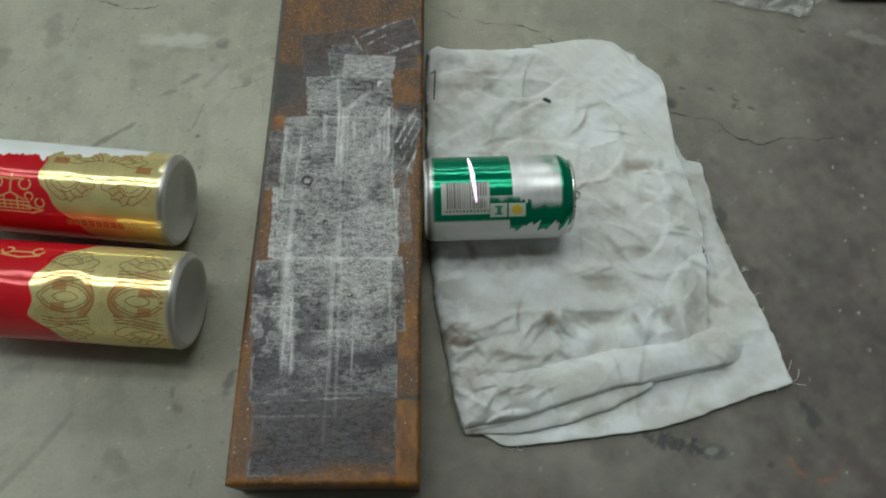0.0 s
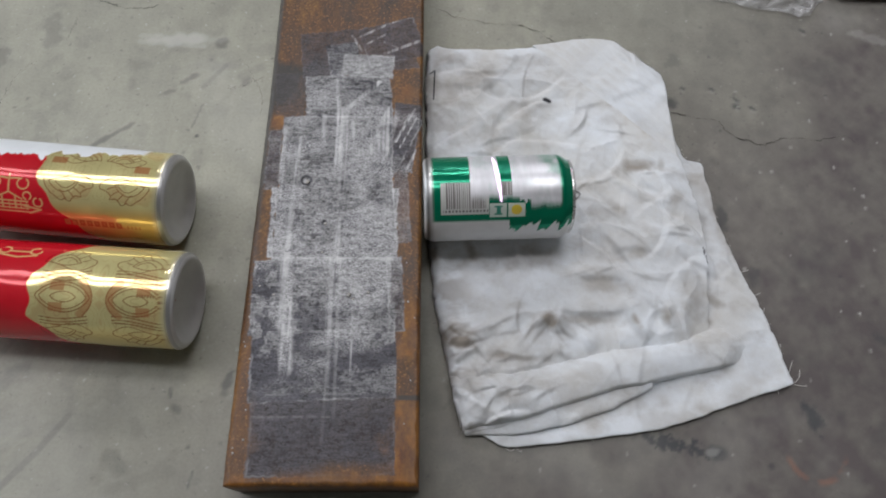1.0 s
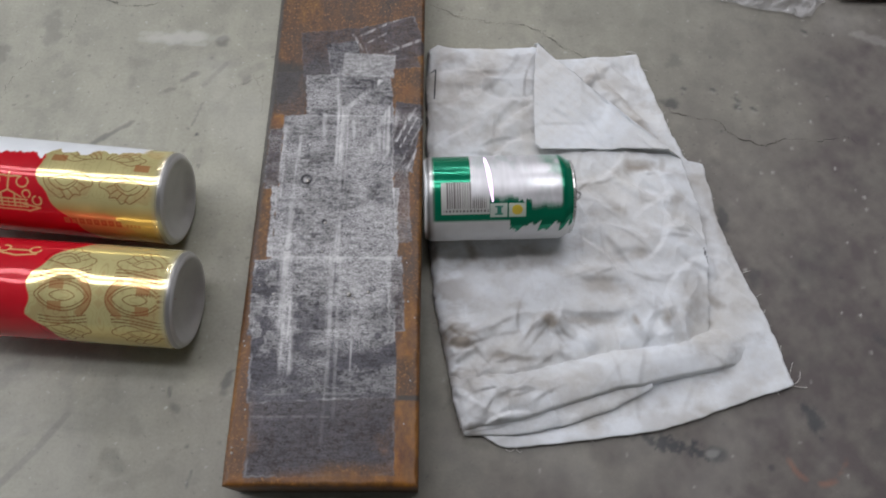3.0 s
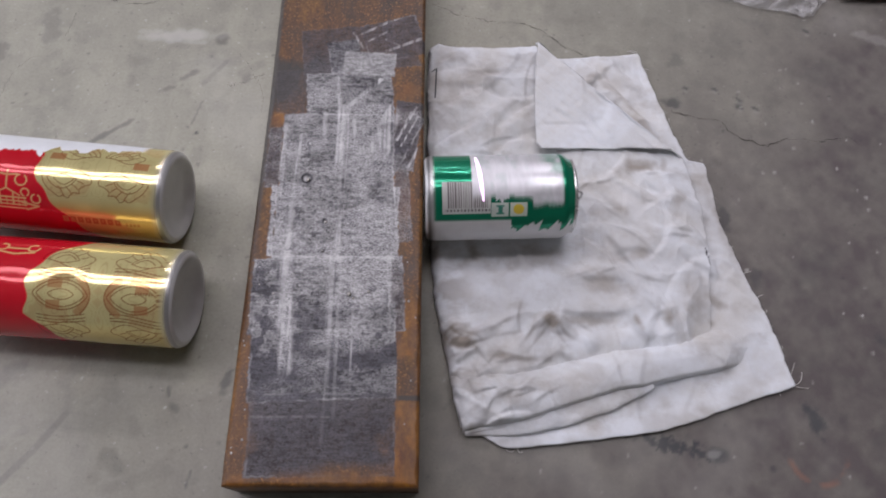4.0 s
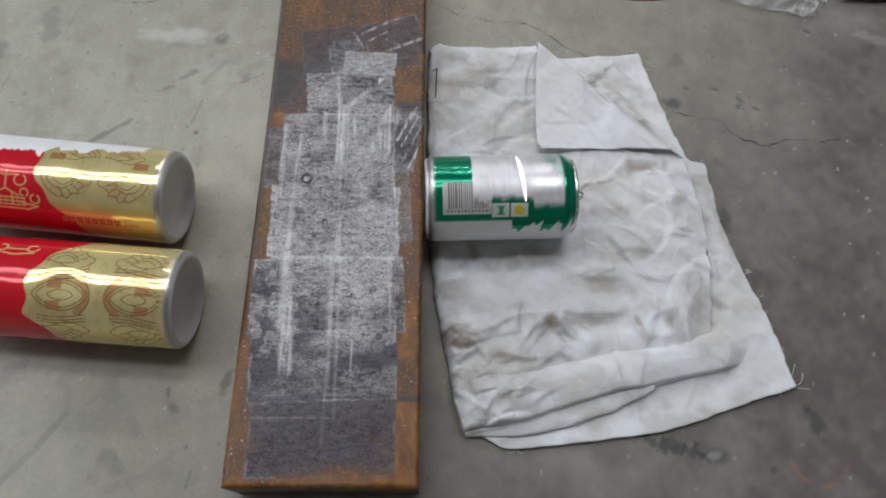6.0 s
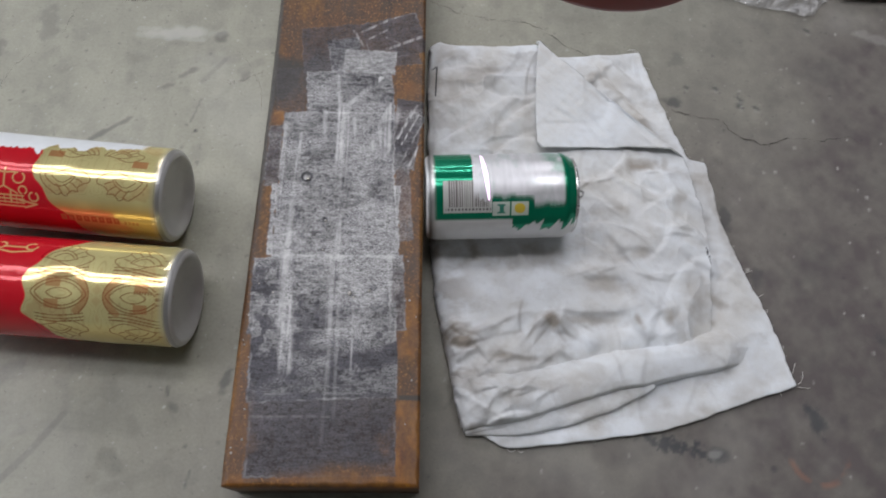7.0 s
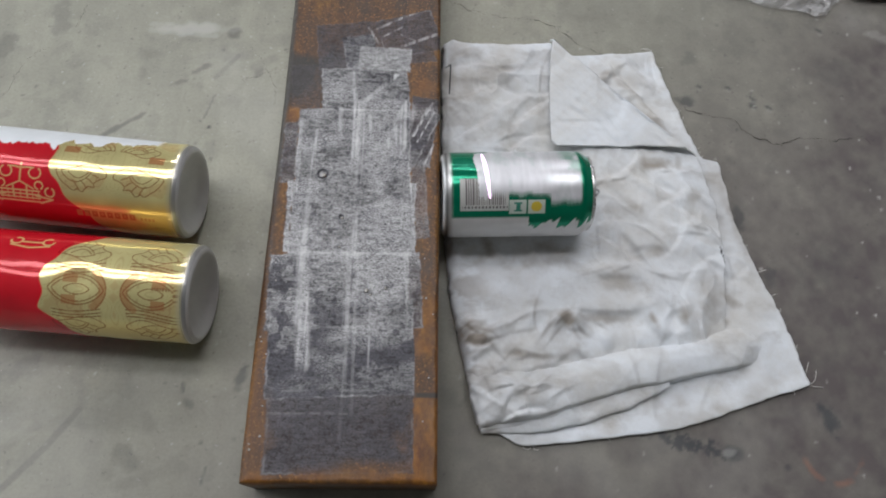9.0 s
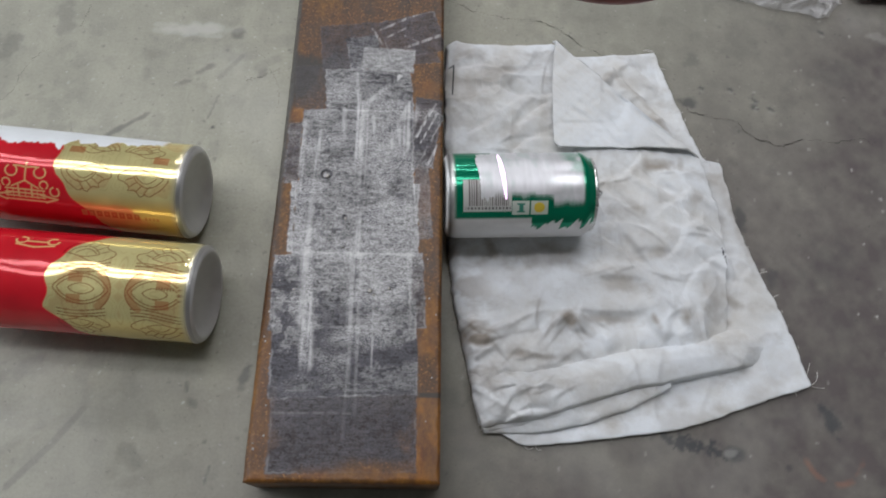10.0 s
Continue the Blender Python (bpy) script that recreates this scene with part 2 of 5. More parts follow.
def floor():
    """One sheet: fine where the things lie, coarse out to the walls, with stains and paint marks."""
    xs = np.r_[np.linspace(-5.2, -0.5, 12)[:-1], np.arange(-0.5, 0.5, 0.0016), np.linspace(0.5, 5.2, 12)]
    ys = np.r_[np.linspace(-5.2, -0.26, 12)[:-1], np.arange(-0.26, 0.34, 0.0016), np.linspace(0.34, 8.2, 14)]
    X, Y = [a.ravel() for a in np.meshgrid(xs, ys, indexing="ij")]
    near = smooth(0.55, 0.45, np.abs(X)) * smooth(0.36, 0.3, Y) * smooth(-0.3, -0.24, Y)
    Z = near * 0.0012 * (fbm(X * 14, Y * 14, 2) - 0.6)
    Z = np.minimum(Z, 0)
    dark = 0.12 * smooth(0.50, 0.80, fbm(X * 11, Y * 11, 5)) * near
    dark += 0.12 * smooth(0.58, 0.74, fbm(X * 60, Y * 60, 9)) * near
    pale = 0.16 * smooth(0.55, 0.75, fbm(X * 8, Y * 8, 21)) * near
    orange = np.zeros_like(X)
    # mottled brown-grey tone, stronger towards +x and the near side
    tone_mask = 0.92 * smooth(-0.18, 0.44, X + 0.30 * (fbm(X * 5, Y * 5, 41) - 0.5) - 0.9 * np.clip(Y, -0.3, 0.4)) * smooth(2.8, 0.5, np.hypot(X - 0.5, Y) + 1.6 * (1 - near) * (fbm(X * 1.1, Y * 1.1, 49) - 0.5)) * (1 + 0.5 * near * (fbm(X * 38, Y * 38, 43) - 0.5) + 0.35 * near * (fbm(X * 130, Y * 130, 47) - 0.5))

    def spot(mask, x, y, rx, ry, turn, amount, ragged=0.8, grain=150):
        c, s = math.cos(radians(turn)), math.sin(radians(turn))
        a, b = ((X - x) * c + (Y - y) * s) / rx, (-(X - x) * s + (Y - y) * c) / ry
        r = np.sqrt(a * a + b * b) + ragged * (fbm(X * grain, Y * grain, 31) - 0.5) * 2
        np.maximum(mask, amount * (1 - smooth(0.35, 1.1, r)), out=mask)

    spot(pale, -0.229, 0.193, 0.042, 0.009, 3, 0.6, 0.4)
    spot(dark, -0.190, 0.190, 0.008, 0.007, 0, 0.5)
    spot(dark, -0.199, 0.0925, 0.0022, 0.0022, 0, 0.9, 0.1)
    spot(dark, -0.216, 0.149, 0.018, 0.004, 38, 0.45)
    spot(dark, -0.228, 0.137, 0.014, 0.003, 20, 0.4)
    spot(dark, -0.27, 0.092, 0.026, 0.0025, 36, 0.5)
    spot(dark, -0.163, 0.150, 0.01, 0.004, 70, 0.35)
    spot(dark, -0.341, 0.205, 0.012, 0.02, 0, 0.3)
    spot(dark, 0.277, -0.141, 0.0065, 0.013, 20, 1.0, 0.9, 220)
    spot(dark, 0.165, -0.1585, 0.018, 0.006, -12, 1.0, 1.3, 260)
    spot(dark, 0.184, -0.1630, 0.016, 0.006, -20, 1.0, 1.4, 260)
    spot(dark, 0.201, -0.166, 0.010, 0.007, 10, 1.0, 0.35, 90)
    spot(pale, 0.200, -0.1655, 0.0065, 0.0035, 10, 0.32, 0.4)
    spot(dark, 0.240, -0.175, 0.0035, 0.003, 0, 0.7, 0.2)
    spot(dark, 0.208, 0.131, 0.011, 0.006, -20, 0.7, 0.8)
    spot(dark, 0.265, 0.129, 0.004, 0.003, 30, 0.6)
    spot(dark, 0.236, 0.018, 0.006, 0.016, 0, 0.7, 0.6)
    spot(dark, 0.252, -0.03, 0.006, 0.010, 0, 0.6, 0.7)
    spot(dark, 0.345, -0.082, 0.010, 0.006, 0, 0.6)
    spot(dark, -0.149, -0.118, 0.004, 0.010, -15, 0.6)
    spot(dark, -0.183, -0.136, 0.004, 0.006, 20, 0.4)
    spot(dark, -0.33, -0.12, 0.05, 0.012, 12, 0.2)
    spot(dark, 0.300, -0.02, 0.030, 0.020, 30, 0.22)
    spot(dark, 0.345, -0.15, 0.040, 0.014, 10, 0.25)
    spot(pale, 0.400, 0.205, 0.030, 0.006, -20, 0.22)
    # chipped pits beside the crack, their shaded far and lit near sides painted in
    for x, y, r in ((0.2207, 0.1445, 0.0030), (0.2457, 0.1440, 0.0026), (0.2656, 0.1334, 0.0030), (0.2654, 0.1251, 0.0026), (0.2795, 0.1242, 0.0030), (0.3408, 0.2098, 0.0032), (0.3470, 0.1390, 0.0016), (0.3272, 0.1134, 0.0018)):
        spot(dark, x, y + 0.5 * r, 1.5 * r, 0.7 * r, -30, 0.7, 0.8, 400)
        spot(pale, x, y - 0.7 * r, 1.3 * r, 0.8 * r, -30, 0.14, 0.8, 400)
    spot(dark, 0.345, 0.165, 0.03, 0.02, 30, 0.20)
    spot(dark, 0.215, 0.1745, 0.012, 0.008, 60, 0.28)
    spot(dark, -0.219, -0.170, 0.014, 0.009, -40, 0.30, 1.1, 90)
    spot(dark, -0.259, -0.135, 0.006, 0.010, 0, 0.25)
    spot(dark, -0.304, -0.108, 0.016, 0.006, 20, 0.28)
    spot(dark, -0.343, 0.200, 0.008, 0.022, 0, 0.28)
    spot(dark, -0.385, 0.168, 0.014, 0.016, 0, 0.35)
    spot(dark, -0.322, 0.155, 0.014, 0.012, 0, 0.16)
    spot(dark, 0.298, -0.139, 0.007, 0.008, 0, 0.3, 0.9)
    for line, width, value in ((((-0.299, -0.193), (-0.2745, -0.164), (-0.258, -0.140)), 0.0045, 0.35), (((-0.2614, 0.0991), (-0.2801, 0.0846)), 0.003, 0.4), (((-0.198, 0.1246), (-0.2038, 0.1022)), 0.0016, 0.4),
                               (((-0.166, -0.178), (-0.1668, -0.189)), 0.0014, 0.5), (((-0.189, -0.121), (-0.1885, -0.127)), 0.0018, 0.5), (((-0.183, 0.1657), (-0.2, 0.142)), 0.004, 0.25),
                               (((0.25, -0.166), (0.2583, -0.18), (0.2683, -0.185)), 0.002, 0.12)):
        stroke(dark, X, Y, line, width, value)
    for dy in (0.0, -0.0062):
        stroke(pale, X, Y, ((-0.262, 0.197 + dy), (-0.205, 0.1925 + dy)), 0.005, 0.28)
    spot(pale, -0.30, -0.15, 0.05, 0.02, 10, 0.18)
    spot(pale, 0.33, -0.062, 0.0015, 0.0015, 0, 0.9, 0.1)
    spot(pale, -0.19, -0.135, 0.0012, 0.0012, 0, 0.9, 0.1)
    spot(pale, -0.252, -0.115, 0.0014, 0.0012, 0, 0.8, 0.1)
    rng = np.random.RandomState(12)
    for mask, count, amount in ((dark, 210, 0.55), (pale, 150, 0.6)):
        for x, y, r in zip(rng.uniform(-0.42, 0.44, count), rng.uniform(-0.2, 0.25, count), rng.uniform(0.0007, 0.0018, count)):
            box = np.nonzero((np.abs(X - x) < 0.006) & (np.abs(Y - y) < 0.006))[0]
            mask[box] = np.maximum(mask[box], amount * rng.uniform(0.4, 1) * (1 - smooth(0.4 * r, 1.2 * r, np.hypot(X[box] - x, Y[box] - y))))
    for _ in range(46):
        x, y, a, size = rng.uniform(-0.42, 0.44), rng.uniform(-0.2, 0.25), rng.uniform(0.3, 1.1), rng.uniform(0.01, 0.05)
        stroke(dark, X, Y, ((x, y), (x + size * math.cos(a), y + size * math.sin(a))), rng.uniform(0.002, 0.007), rng.uniform(0.05, 0.17))
    ring = np.abs(np.hypot(X - 0.274, Y + 0.165) - 0.021)
    orange += 0.30 * (1 - smooth(0.0008, 0.0030, ring)) * smooth(-0.166, -0.172, Y) * smooth(0.35, 0.6, fbm(X * 120, Y * 120, 3))
    me = mesh_of("floor", np.stack([X, Y, Z], 1), grid_faces(len(xs), len(ys)), CONCRETE, masks={"dark": dark, "pale": pale, "orange": orange, "tone_mask": tone_mask})
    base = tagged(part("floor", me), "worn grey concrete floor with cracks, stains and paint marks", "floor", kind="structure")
    cracks = (((-0.01, 0.238), (0.016, 0.224), (0.042, 0.217), (0.083, 0.2125), (0.096, 0.209), (0.113, 0.191), (0.134, 0.178), (0.160, 0.165)),
              ((0.196, 0.134), (0.207, 0.122), (0.2165, 0.1178), (0.2468, 0.1122), (0.2604, 0.0952), (0.2835, 0.0874), (0.3003, 0.0964), (0.3141, 0.095), (0.340, 0.095), (0.355, 0.0994), (0.3663, 0.0878)),
              ((-0.32, 0.25), (-0.305, 0.236), (-0.281, 0.228), (-0.258, 0.2285), (-0.247, 0.234)),
              ((-0.385, 0.108), (-0.3773, 0.1119), (-0.3692, 0.1226), (-0.3668, 0.14), (-0.3565, 0.162), (-0.345, 0.170)),
              ((-0.1753, 0.1772), (-0.1649, 0.165), (-0.1542, 0.149), (-0.1469, 0.130), (-0.1479, 0.1066)), ((-0.3223, 0.2191), (-0.3267, 0.19)),
              ((-0.1481, 0.1546), (-0.1542, 0.149), (-0.168, 0.1425), (-0.18, 0.139)))
    for k, line in enumerate(cracks):
        q = np.linspace(0, 1, 160)
        step = np.r_[0, np.cumsum(np.linalg.norm(np.diff(np.array(line), axis=0), axis=1))]
        p = np.stack([np.interp(q * step[-1], step, np.array(line)[:, c]) for c in (0, 1)], 1)
        p += 0.0030 * (np.stack([fbm(q * 30, q * 0, 40 + k, 6), fbm(q * 30, q * 0, 50 + k, 6)], 1) - 0.5) * 2
        side = np.gradient(p, axis=0)
        side = np.stack([-side[:, 1], side[:, 0]], 1) / np.linalg.norm(side, axis=1)[:, None]
        w = (0.00004 + 0.00075 * fbm(q * 30, q * 0 + 5, 60 + k) ** 2 * smooth(0.34, 0.46, fbm(q * 22, q * 0 + 9, 70 + k)))[:, None] * np.minimum(1, 8 * np.minimum(q, 1 - q))[:, None] * (0.32 if k > 2 else 1)
        v = np.concatenate([p - side * w, p + side * w])
        v = np.column_stack([v, np.full(len(v), 0.0004)])
        i = np.arange(159)
        part("crack", mesh_of("crack", v, np.stack([i, i + 1, i + 161, i + 160], 1), CRACK), None, base, "dark hairline crack")


# ---- the steel bar ----
def steel_bar():
    x0, x1, y0, y1, top = -0.1285, -0.0085, -0.1920, 0.36, 0.05
    nx, ny = 190, 760
    U, V = np.meshgrid(np.linspace(0, 1, nx), np.linspace(0, 1, ny), indexing="ij")
    U, V = U.ravel(), V.ravel()
    X, Y = x0 + (x1 - x0) * U, y0 + (y1 - y0) * V
    edge = np.minimum.reduce([X - x0, x1 - X, Y - y0, y1 - Y])
    Z = top - 0.0014 * (1 - np.minimum(edge / 0.0022, 1)) ** 2 - 0.0005 * fbm(X * 120, Y * 120, 4) - 0.0006 * smooth(0.4, 0.7, fbm(X * 140, Y * 140, 8)) * smooth(0.0035, 0.0005, edge)
    Z = np.where(X < x0 + 0.004, Z - 0.0022 * (1 - (X - x0) / 0.004), Z)
    clean, smut, shine = np.zeros_like(X), np.zeros_like(X), np.zeros_like(X)
    jit = 0.0022 * (fbm(X * 300, Y * 300, 12) - 0.5) + 0.0016 * (fbm(X * 50, Y * 50, 14) - 0.5)

    def patch(cx, cy, w, h, turn, amount, soot=0.0, rim=0.5):
        c, s = math.cos(radians(turn)), math.sin(radians(turn))
        a, b = np.abs((X - cx) * c + (Y - cy) * s), np.abs(-(X - cx) * s + (Y - cy) * c)
        d = np.maximum(a - w / 2, b - h / 2) + jit
        inside = 1 - smooth(-0.0006, 0.0006, d)
        np.maximum(clean, amount * inside, out=clean)
        smut[:] = np.where(inside > 0.5, soot, smut)
        line = 0.75 * rim * (1 - smooth(0.0001, 0.0010, np.abs(d + 0.0007))) * smooth(0.42, 0.64, fbm(X * 75, Y * 75, int(1000 * (cx + 1)) % 50))
        np.maximum(shine, line, out=shine)

    # scorched far end, then pass after pass towards the near end
    patch(-0.060, 0.143, 0.092, 0.044, 7, 0.72, 0.92, 0.05)
    patch(-0.034, 0.152, 0.047, 0.040, 16, 0.82, 0.80, 0.3)
    patch(-0.112, 0.100, 0.022, 0.040, 4, 0.35, 0.9, 0.0)
    patch(-0.1195, 0.042, 0.0105, 0.051, 1, 0.85, 0.62, 0.15)
    patch(-0.0225, 0.062, 0.021, 0.060, -7, 0.9, 0.66, 0.2)
    patch(-0.0265, 0.050, 0.014, 0.066, -25, 0.95, 0.40, 0.5)
    patch(-0.0225, 0.005, 0.010, 0.062, 4, 0.7, 0.72, 0.3)
    patch(-0.072, 0.1345, 0.026, 0.031, 10, 1.0, 0.32, 0.45)
    patch(-0.066, 0.0975, 0.067, 0.044, 4, 1.0, 0.20, 0.4)
    patch(-0.052, 0.128, 0.0415, 0.0225, -4, 1.0, 0.02, 0.35)
    patch(-0.0725, 0.047, 0.084, 0.067, 1, 1.0, 0.06, 0.35)
    patch(-0.1160, -0.010, 0.0036, 0.056, 1, 1.0, 0.0, 0.8)
    patch(-0.0700, -0.012, 0.0890, 0.057, 1, 1.0, 0.10, 0.3)
    patch(-0.0260, -0.065, 0.0110, 0.055, 4, 0.9, 0.45, 0.5)
    patch(-0.0765, -0.066, 0.0950, 0.0545, 2, 1.0, 0.06, 0.35)
    patch(-0.0725, -0.106, 0.0960, 0.0660, 2, 1.0, 0.24, 0.45)
    patch(-0.0705, -0.160, 0.0935, 0.0520, 1, 0.93, 0.58, 0.30)
    # burnt specks along one side, and soot that thickens towards the near end
    west = smooth(-0.103, -0.111, X) * smooth(-0.035, -0.05, Y) * smooth(-0.16, -0.145, Y)
    smut += 1.0 * smooth(0.46, 0.54, fbm(X * 120, Y * 120, 15)) * west
    for cx, cy, r in ((-0.1195, -0.0573, 0.004), (-0.114, -0.0644, 0.004), (-0.1162, -0.101, 0.005), (-0.1178, -0.1125, 0.0045), (-0.1183, -0.1256, 0.005), (-0.1062, -0.1087, 0.004),
                      (-0.0916, -0.1175, 0.002), (-0.0592, -0.0672, 0.0014), (-0.042, -0.063, 0.0035), (-0.112, -0.138, 0.005), (-0.1, -0.147, 0.004), (-0.037, -0.095, 0.003)):
        d = np.hypot(X - cx, Y - cy) / r + 1.6 * (fbm(X * 260, Y * 260, 19) - 0.5)
        np.maximum(smut, 1.0 * (1 - smooth(0.5, 1.0, d)), out=smut)
    smut += 0.50 * smooth(0.48, 0.64, fbm(X * 42, Y * 60, 25)) * (0.45 + smooth(-0.05, -0.13, Y))
    smut += 0.12 + 0.45 * smooth(0.54, 0.66, fbm(X * 260, Y * 420, 35)) + 0.25 * smooth(-0.09, -0.125, Y)
    smut += 0.30 * smooth(0.50, 0.60, fbm(X * 28, Y * 22, 125)) * smooth(-0.05, -0.03, X + 0.2 * Y)
    clean *= 1 - 0.85 * smooth(-0.174, -0.187, Y + 0.020 * (fbm(X * 28, Y * 40, 175) - 0.5)) * smooth(0.045, 0.02, np.abs(X + 0.062))
    clean *= 1 - 0.35 * smooth(0.6, 0.72, fbm(X * 45, Y * 45, 45)) * smooth(-0.12, -0.18, Y)
    # frosty grain, and scraped lines along and aslant
    frost = 0.95 * clean * smooth(0.42, 0.62, fbm(X * 30, Y * 46, 65)) * smooth(-0.16, -0.08, Y) * smooth(0.14, 0.09, Y)
    strips = smooth(0.0052, 0.0034, np.abs(X + 0.1038 - 0.074 * (-0.04 - Y))) * smooth(0.01, -0.04, Y) * smooth(-0.125, -0.112, Y)
    strips = np.maximum(strips, smooth(0.0045, 0.0025, np.abs(X + 0.0703)) * smooth(0.024, 0.034, Y) * smooth(0.09, 0.08, Y))
    strips = np.maximum(strips, 0.6 * smooth(0.0030, 0.0016, np.abs(X + 0.1132)) * smooth(0.0, 0.02, Y) * smooth(0.08, 0.07, Y))
    frost = np.maximum(frost, strips * clean * smooth(0.25, 0.5, fbm(X * 160, Y * 50, 69)))
    frost = np.maximum(frost, 0.8 * clean * np.exp(-((Y + 0.042) / 0.007) ** 2) * smooth(0.3, 0.55, fbm(X * 120, Y * 200, 67)))
    frost = np.maximum(frost, 0.8 * clean * smooth(0.024, 0.006, np.abs(X + 0.048)) * smooth(0.018, 0.008, np.abs(Y + 0.062)))
    frost = np.maximum(frost, 0.85 * clean * smooth(0.024, 0.008, np.abs(X + 0.052)) * smooth(0.030, 0.008, np.abs(Y - 0.054)))
    shine += 0.24 * smooth(0.0215, 0.0195, np.abs(X + 0.052)) * smooth(0.0118, 0.0105, np.abs(Y - 0.128))
    lines = np.zeros_like(X)
    along_bar = ((-0.0771, 0.1147, -0.0706, 0.0742, 0.003, 0.6), (-0.0706, 0.0842, -0.0700, 0.030, 0.0075, 0.7), (-0.0660, 0.090, -0.0668, 0.020, 0.0022, 0.6), (-0.0700, 0.03, -0.0679, -0.04, 0.0036, 0.55),
                 (-0.0715, -0.04, -0.0700, -0.165, 0.0040, 0.32), (-0.0655, -0.04, -0.0640, -0.150, 0.0020, 0.25), (-0.1040, -0.040, -0.0985, -0.118, 0.0095, 0.55), (-0.1000, 0.06, -0.1030, -0.03, 0.0040, 0.5),
                 (-0.1130, 0.07, -0.1125, 0.01, 0.0024, 0.5), (-0.0839, 0.08, -0.0821, 0.055, 0.0040, 0.4), (-0.055, -0.075, -0.0545, -0.12, 0.0014, 0.4))
    aslant = ((-0.0671, 0.0867, -0.0426, 0.1126, 0.0030, 0.75), (-0.0391, 0.1406, -0.0119, 0.1533, 0.0024, 0.8), (-0.0606, 0.1567, -0.0289, 0.1755, 0.0020, 0.5), (-0.0662, 0.158, -0.0578, 0.143, 0.0018, 0.6),
              (-0.0284, 0.0576, -0.0143, 0.0874, 0.0014, 0.7), (-0.0252, 0.0529, -0.0125, 0.0799, 0.0012, 0.6), (-0.0197, 0.034, -0.0108, 0.0554, 0.0016, 0.7), (-0.0178, 0.0387, -0.0111, 0.0482, 0.0012, 0.6),
              (-0.047, 0.050, -0.0330, 0.0860, 0.0070, 0.7), (-0.0400, 0.044, -0.0313, 0.0820, 0.0085, 0.75), (-0.062, 0.0743, -0.0593, 0.0549, 0.0026, 0.6), (-0.054, 0.150, -0.036, 0.162, 0.0016, 0.4),
              (-0.040, 0.152, -0.030, 0.147, 0.0014, 0.4), (-0.0309, 0.034, -0.0254, -0.032, 0.0012, 0.7))
    for xa, ya, xb, yb, w, a in along_bar + aslant:
        stroke(lines, X, Y, ((xa, ya), (xb, yb)), w, a)
    lines *= 0.35 + 0.65 * smooth(-0.15, -0.10, Y)
    shine += lines * 1.25 * smooth(0.28, 0.72, fbm(X * 560, Y * 22, 85)) * (0.5 + 0.5 * smooth(0.35, 0.6, fbm(X * 90, Y * 60, 97)))
    for xa, xb, y, a in ((-0.12, -0.028, -0.0385, 0.5), (-0.117, -0.066, -0.1495, 0.14), (-0.10, -0.06, 0.0795, 0.3)):
        shine += a * (1 - smooth(0.0004, 0.0013, np.abs(Y - y - 0.001 * (fbm(X * 60, X * 0, 99) - 0.5)))) * (X > xa) * (X < xb) * smooth(0.3, 0.5, fbm(X * 220, Y * 220, 98))
    groove = 1 - smooth(0.0003, 0.0010, np.abs(X + 0.0680 - 0.008 * Y))
    smut = np.maximum(smut, 0.75 * groove * smooth(0.02, -0.01, Y) * smooth(0.35, 0.5, fbm(X * 30, Y * 60, 96)))
    # darker strip along the bevelled -x edge, then darker patches in the rust
    scale = 0.9 * smooth(-0.1225, -0.1265, X + 0.003 * (fbm(X * 60, Y * 60, 145) - 0.5)) * smooth(-0.06, 0.03, Y)
    scale += 0.8 * smooth(0.42, 0.60, fbm(X * 30, Y * 22, 155)) * smooth(0.075, 0.10, Y) * smooth(0.19, 0.16, Y) * smooth(-0.06, -0.09, X)
    scale += 0.25 * smooth(0.5, 0.65, fbm(X * 50, Y * 36, 165))
    scale += 0.7 * smooth(0.0022, 0.001, np.abs(Y + 0.137)) * smooth(-0.028, -0.02, X)
    ochre = 0.9 * smooth(-0.133, -0.142, Y) * smooth(-0.03, -0.02, X) + 0.75 * smooth(-0.02, -0.11, Y) * smooth(-0.035, -0.02, X) * smooth(0.35, 0.6, fbm(X * 70, Y * 50, 181))
    for cx, cy, rx, ry in ((-0.0187, 0.101, 0.011, 0.011), (-0.1190, 0.076, 0.006, 0.009), (-0.021, 0.006, 0.010, 0.020), (-0.062, -0.187, 0.045, 0.006), (-0.12, -0.19, 0.012, 0.01)):
        r = np.hypot((X - cx) / rx, (Y - cy) / ry) + 0.9 * (fbm(X * 90, Y * 90, 183) - 0.5)
        np.maximum(ochre, 0.62 * (1 - smooth(0.3, 1.1, r)), out=ochre)
    ochre = np.maximum(ochre, 0.22 * smooth(0.0, -0.08, Y) * smooth(-0.10, -0.115, X))
    # sunk dents; a dark ring and an off-centre pale spot go into the colour
    dents = np.zeros_like(X)
    for cx, cy, r in ((-0.094, 0.024, 0.0042), (-0.0785, -0.0105, 0.0014), (-0.0765, 0.042, 0.001), (-0.058, -0.066, 0.0016), (-0.045, -0.064, 0.0010), (-0.0785, -0.034, 0.0012)):
        d = np.hypot(X - cx, Y - cy)
        Z -= 0.0008 * (1 - smooth(0.5 * r, r, d))
        np.maximum(dents, 0.95 * (1 - smooth(0.0004, 0.0014, np.abs(d - 0.85 * r))), out=dents)
        np.maximum(shine, 0.55 * (1 - smooth(0.2 * r, 0.5 * r, np.hypot(X - cx + 0.2 * r, Y - cy + 0.2 * r))), out=shine)
    smut = np.clip(np.maximum(smut, dents), 0, 0.97)
    shine = np.clip(shine * (0.35 + 0.9 * fbm(X * 260, Y * 260, 95)), 0, 0.9)
    X = X - 0.0024 * smooth(0.12, -0.19, Y) * np.clip((-0.115 - X) / 0.0135, 0, 1)
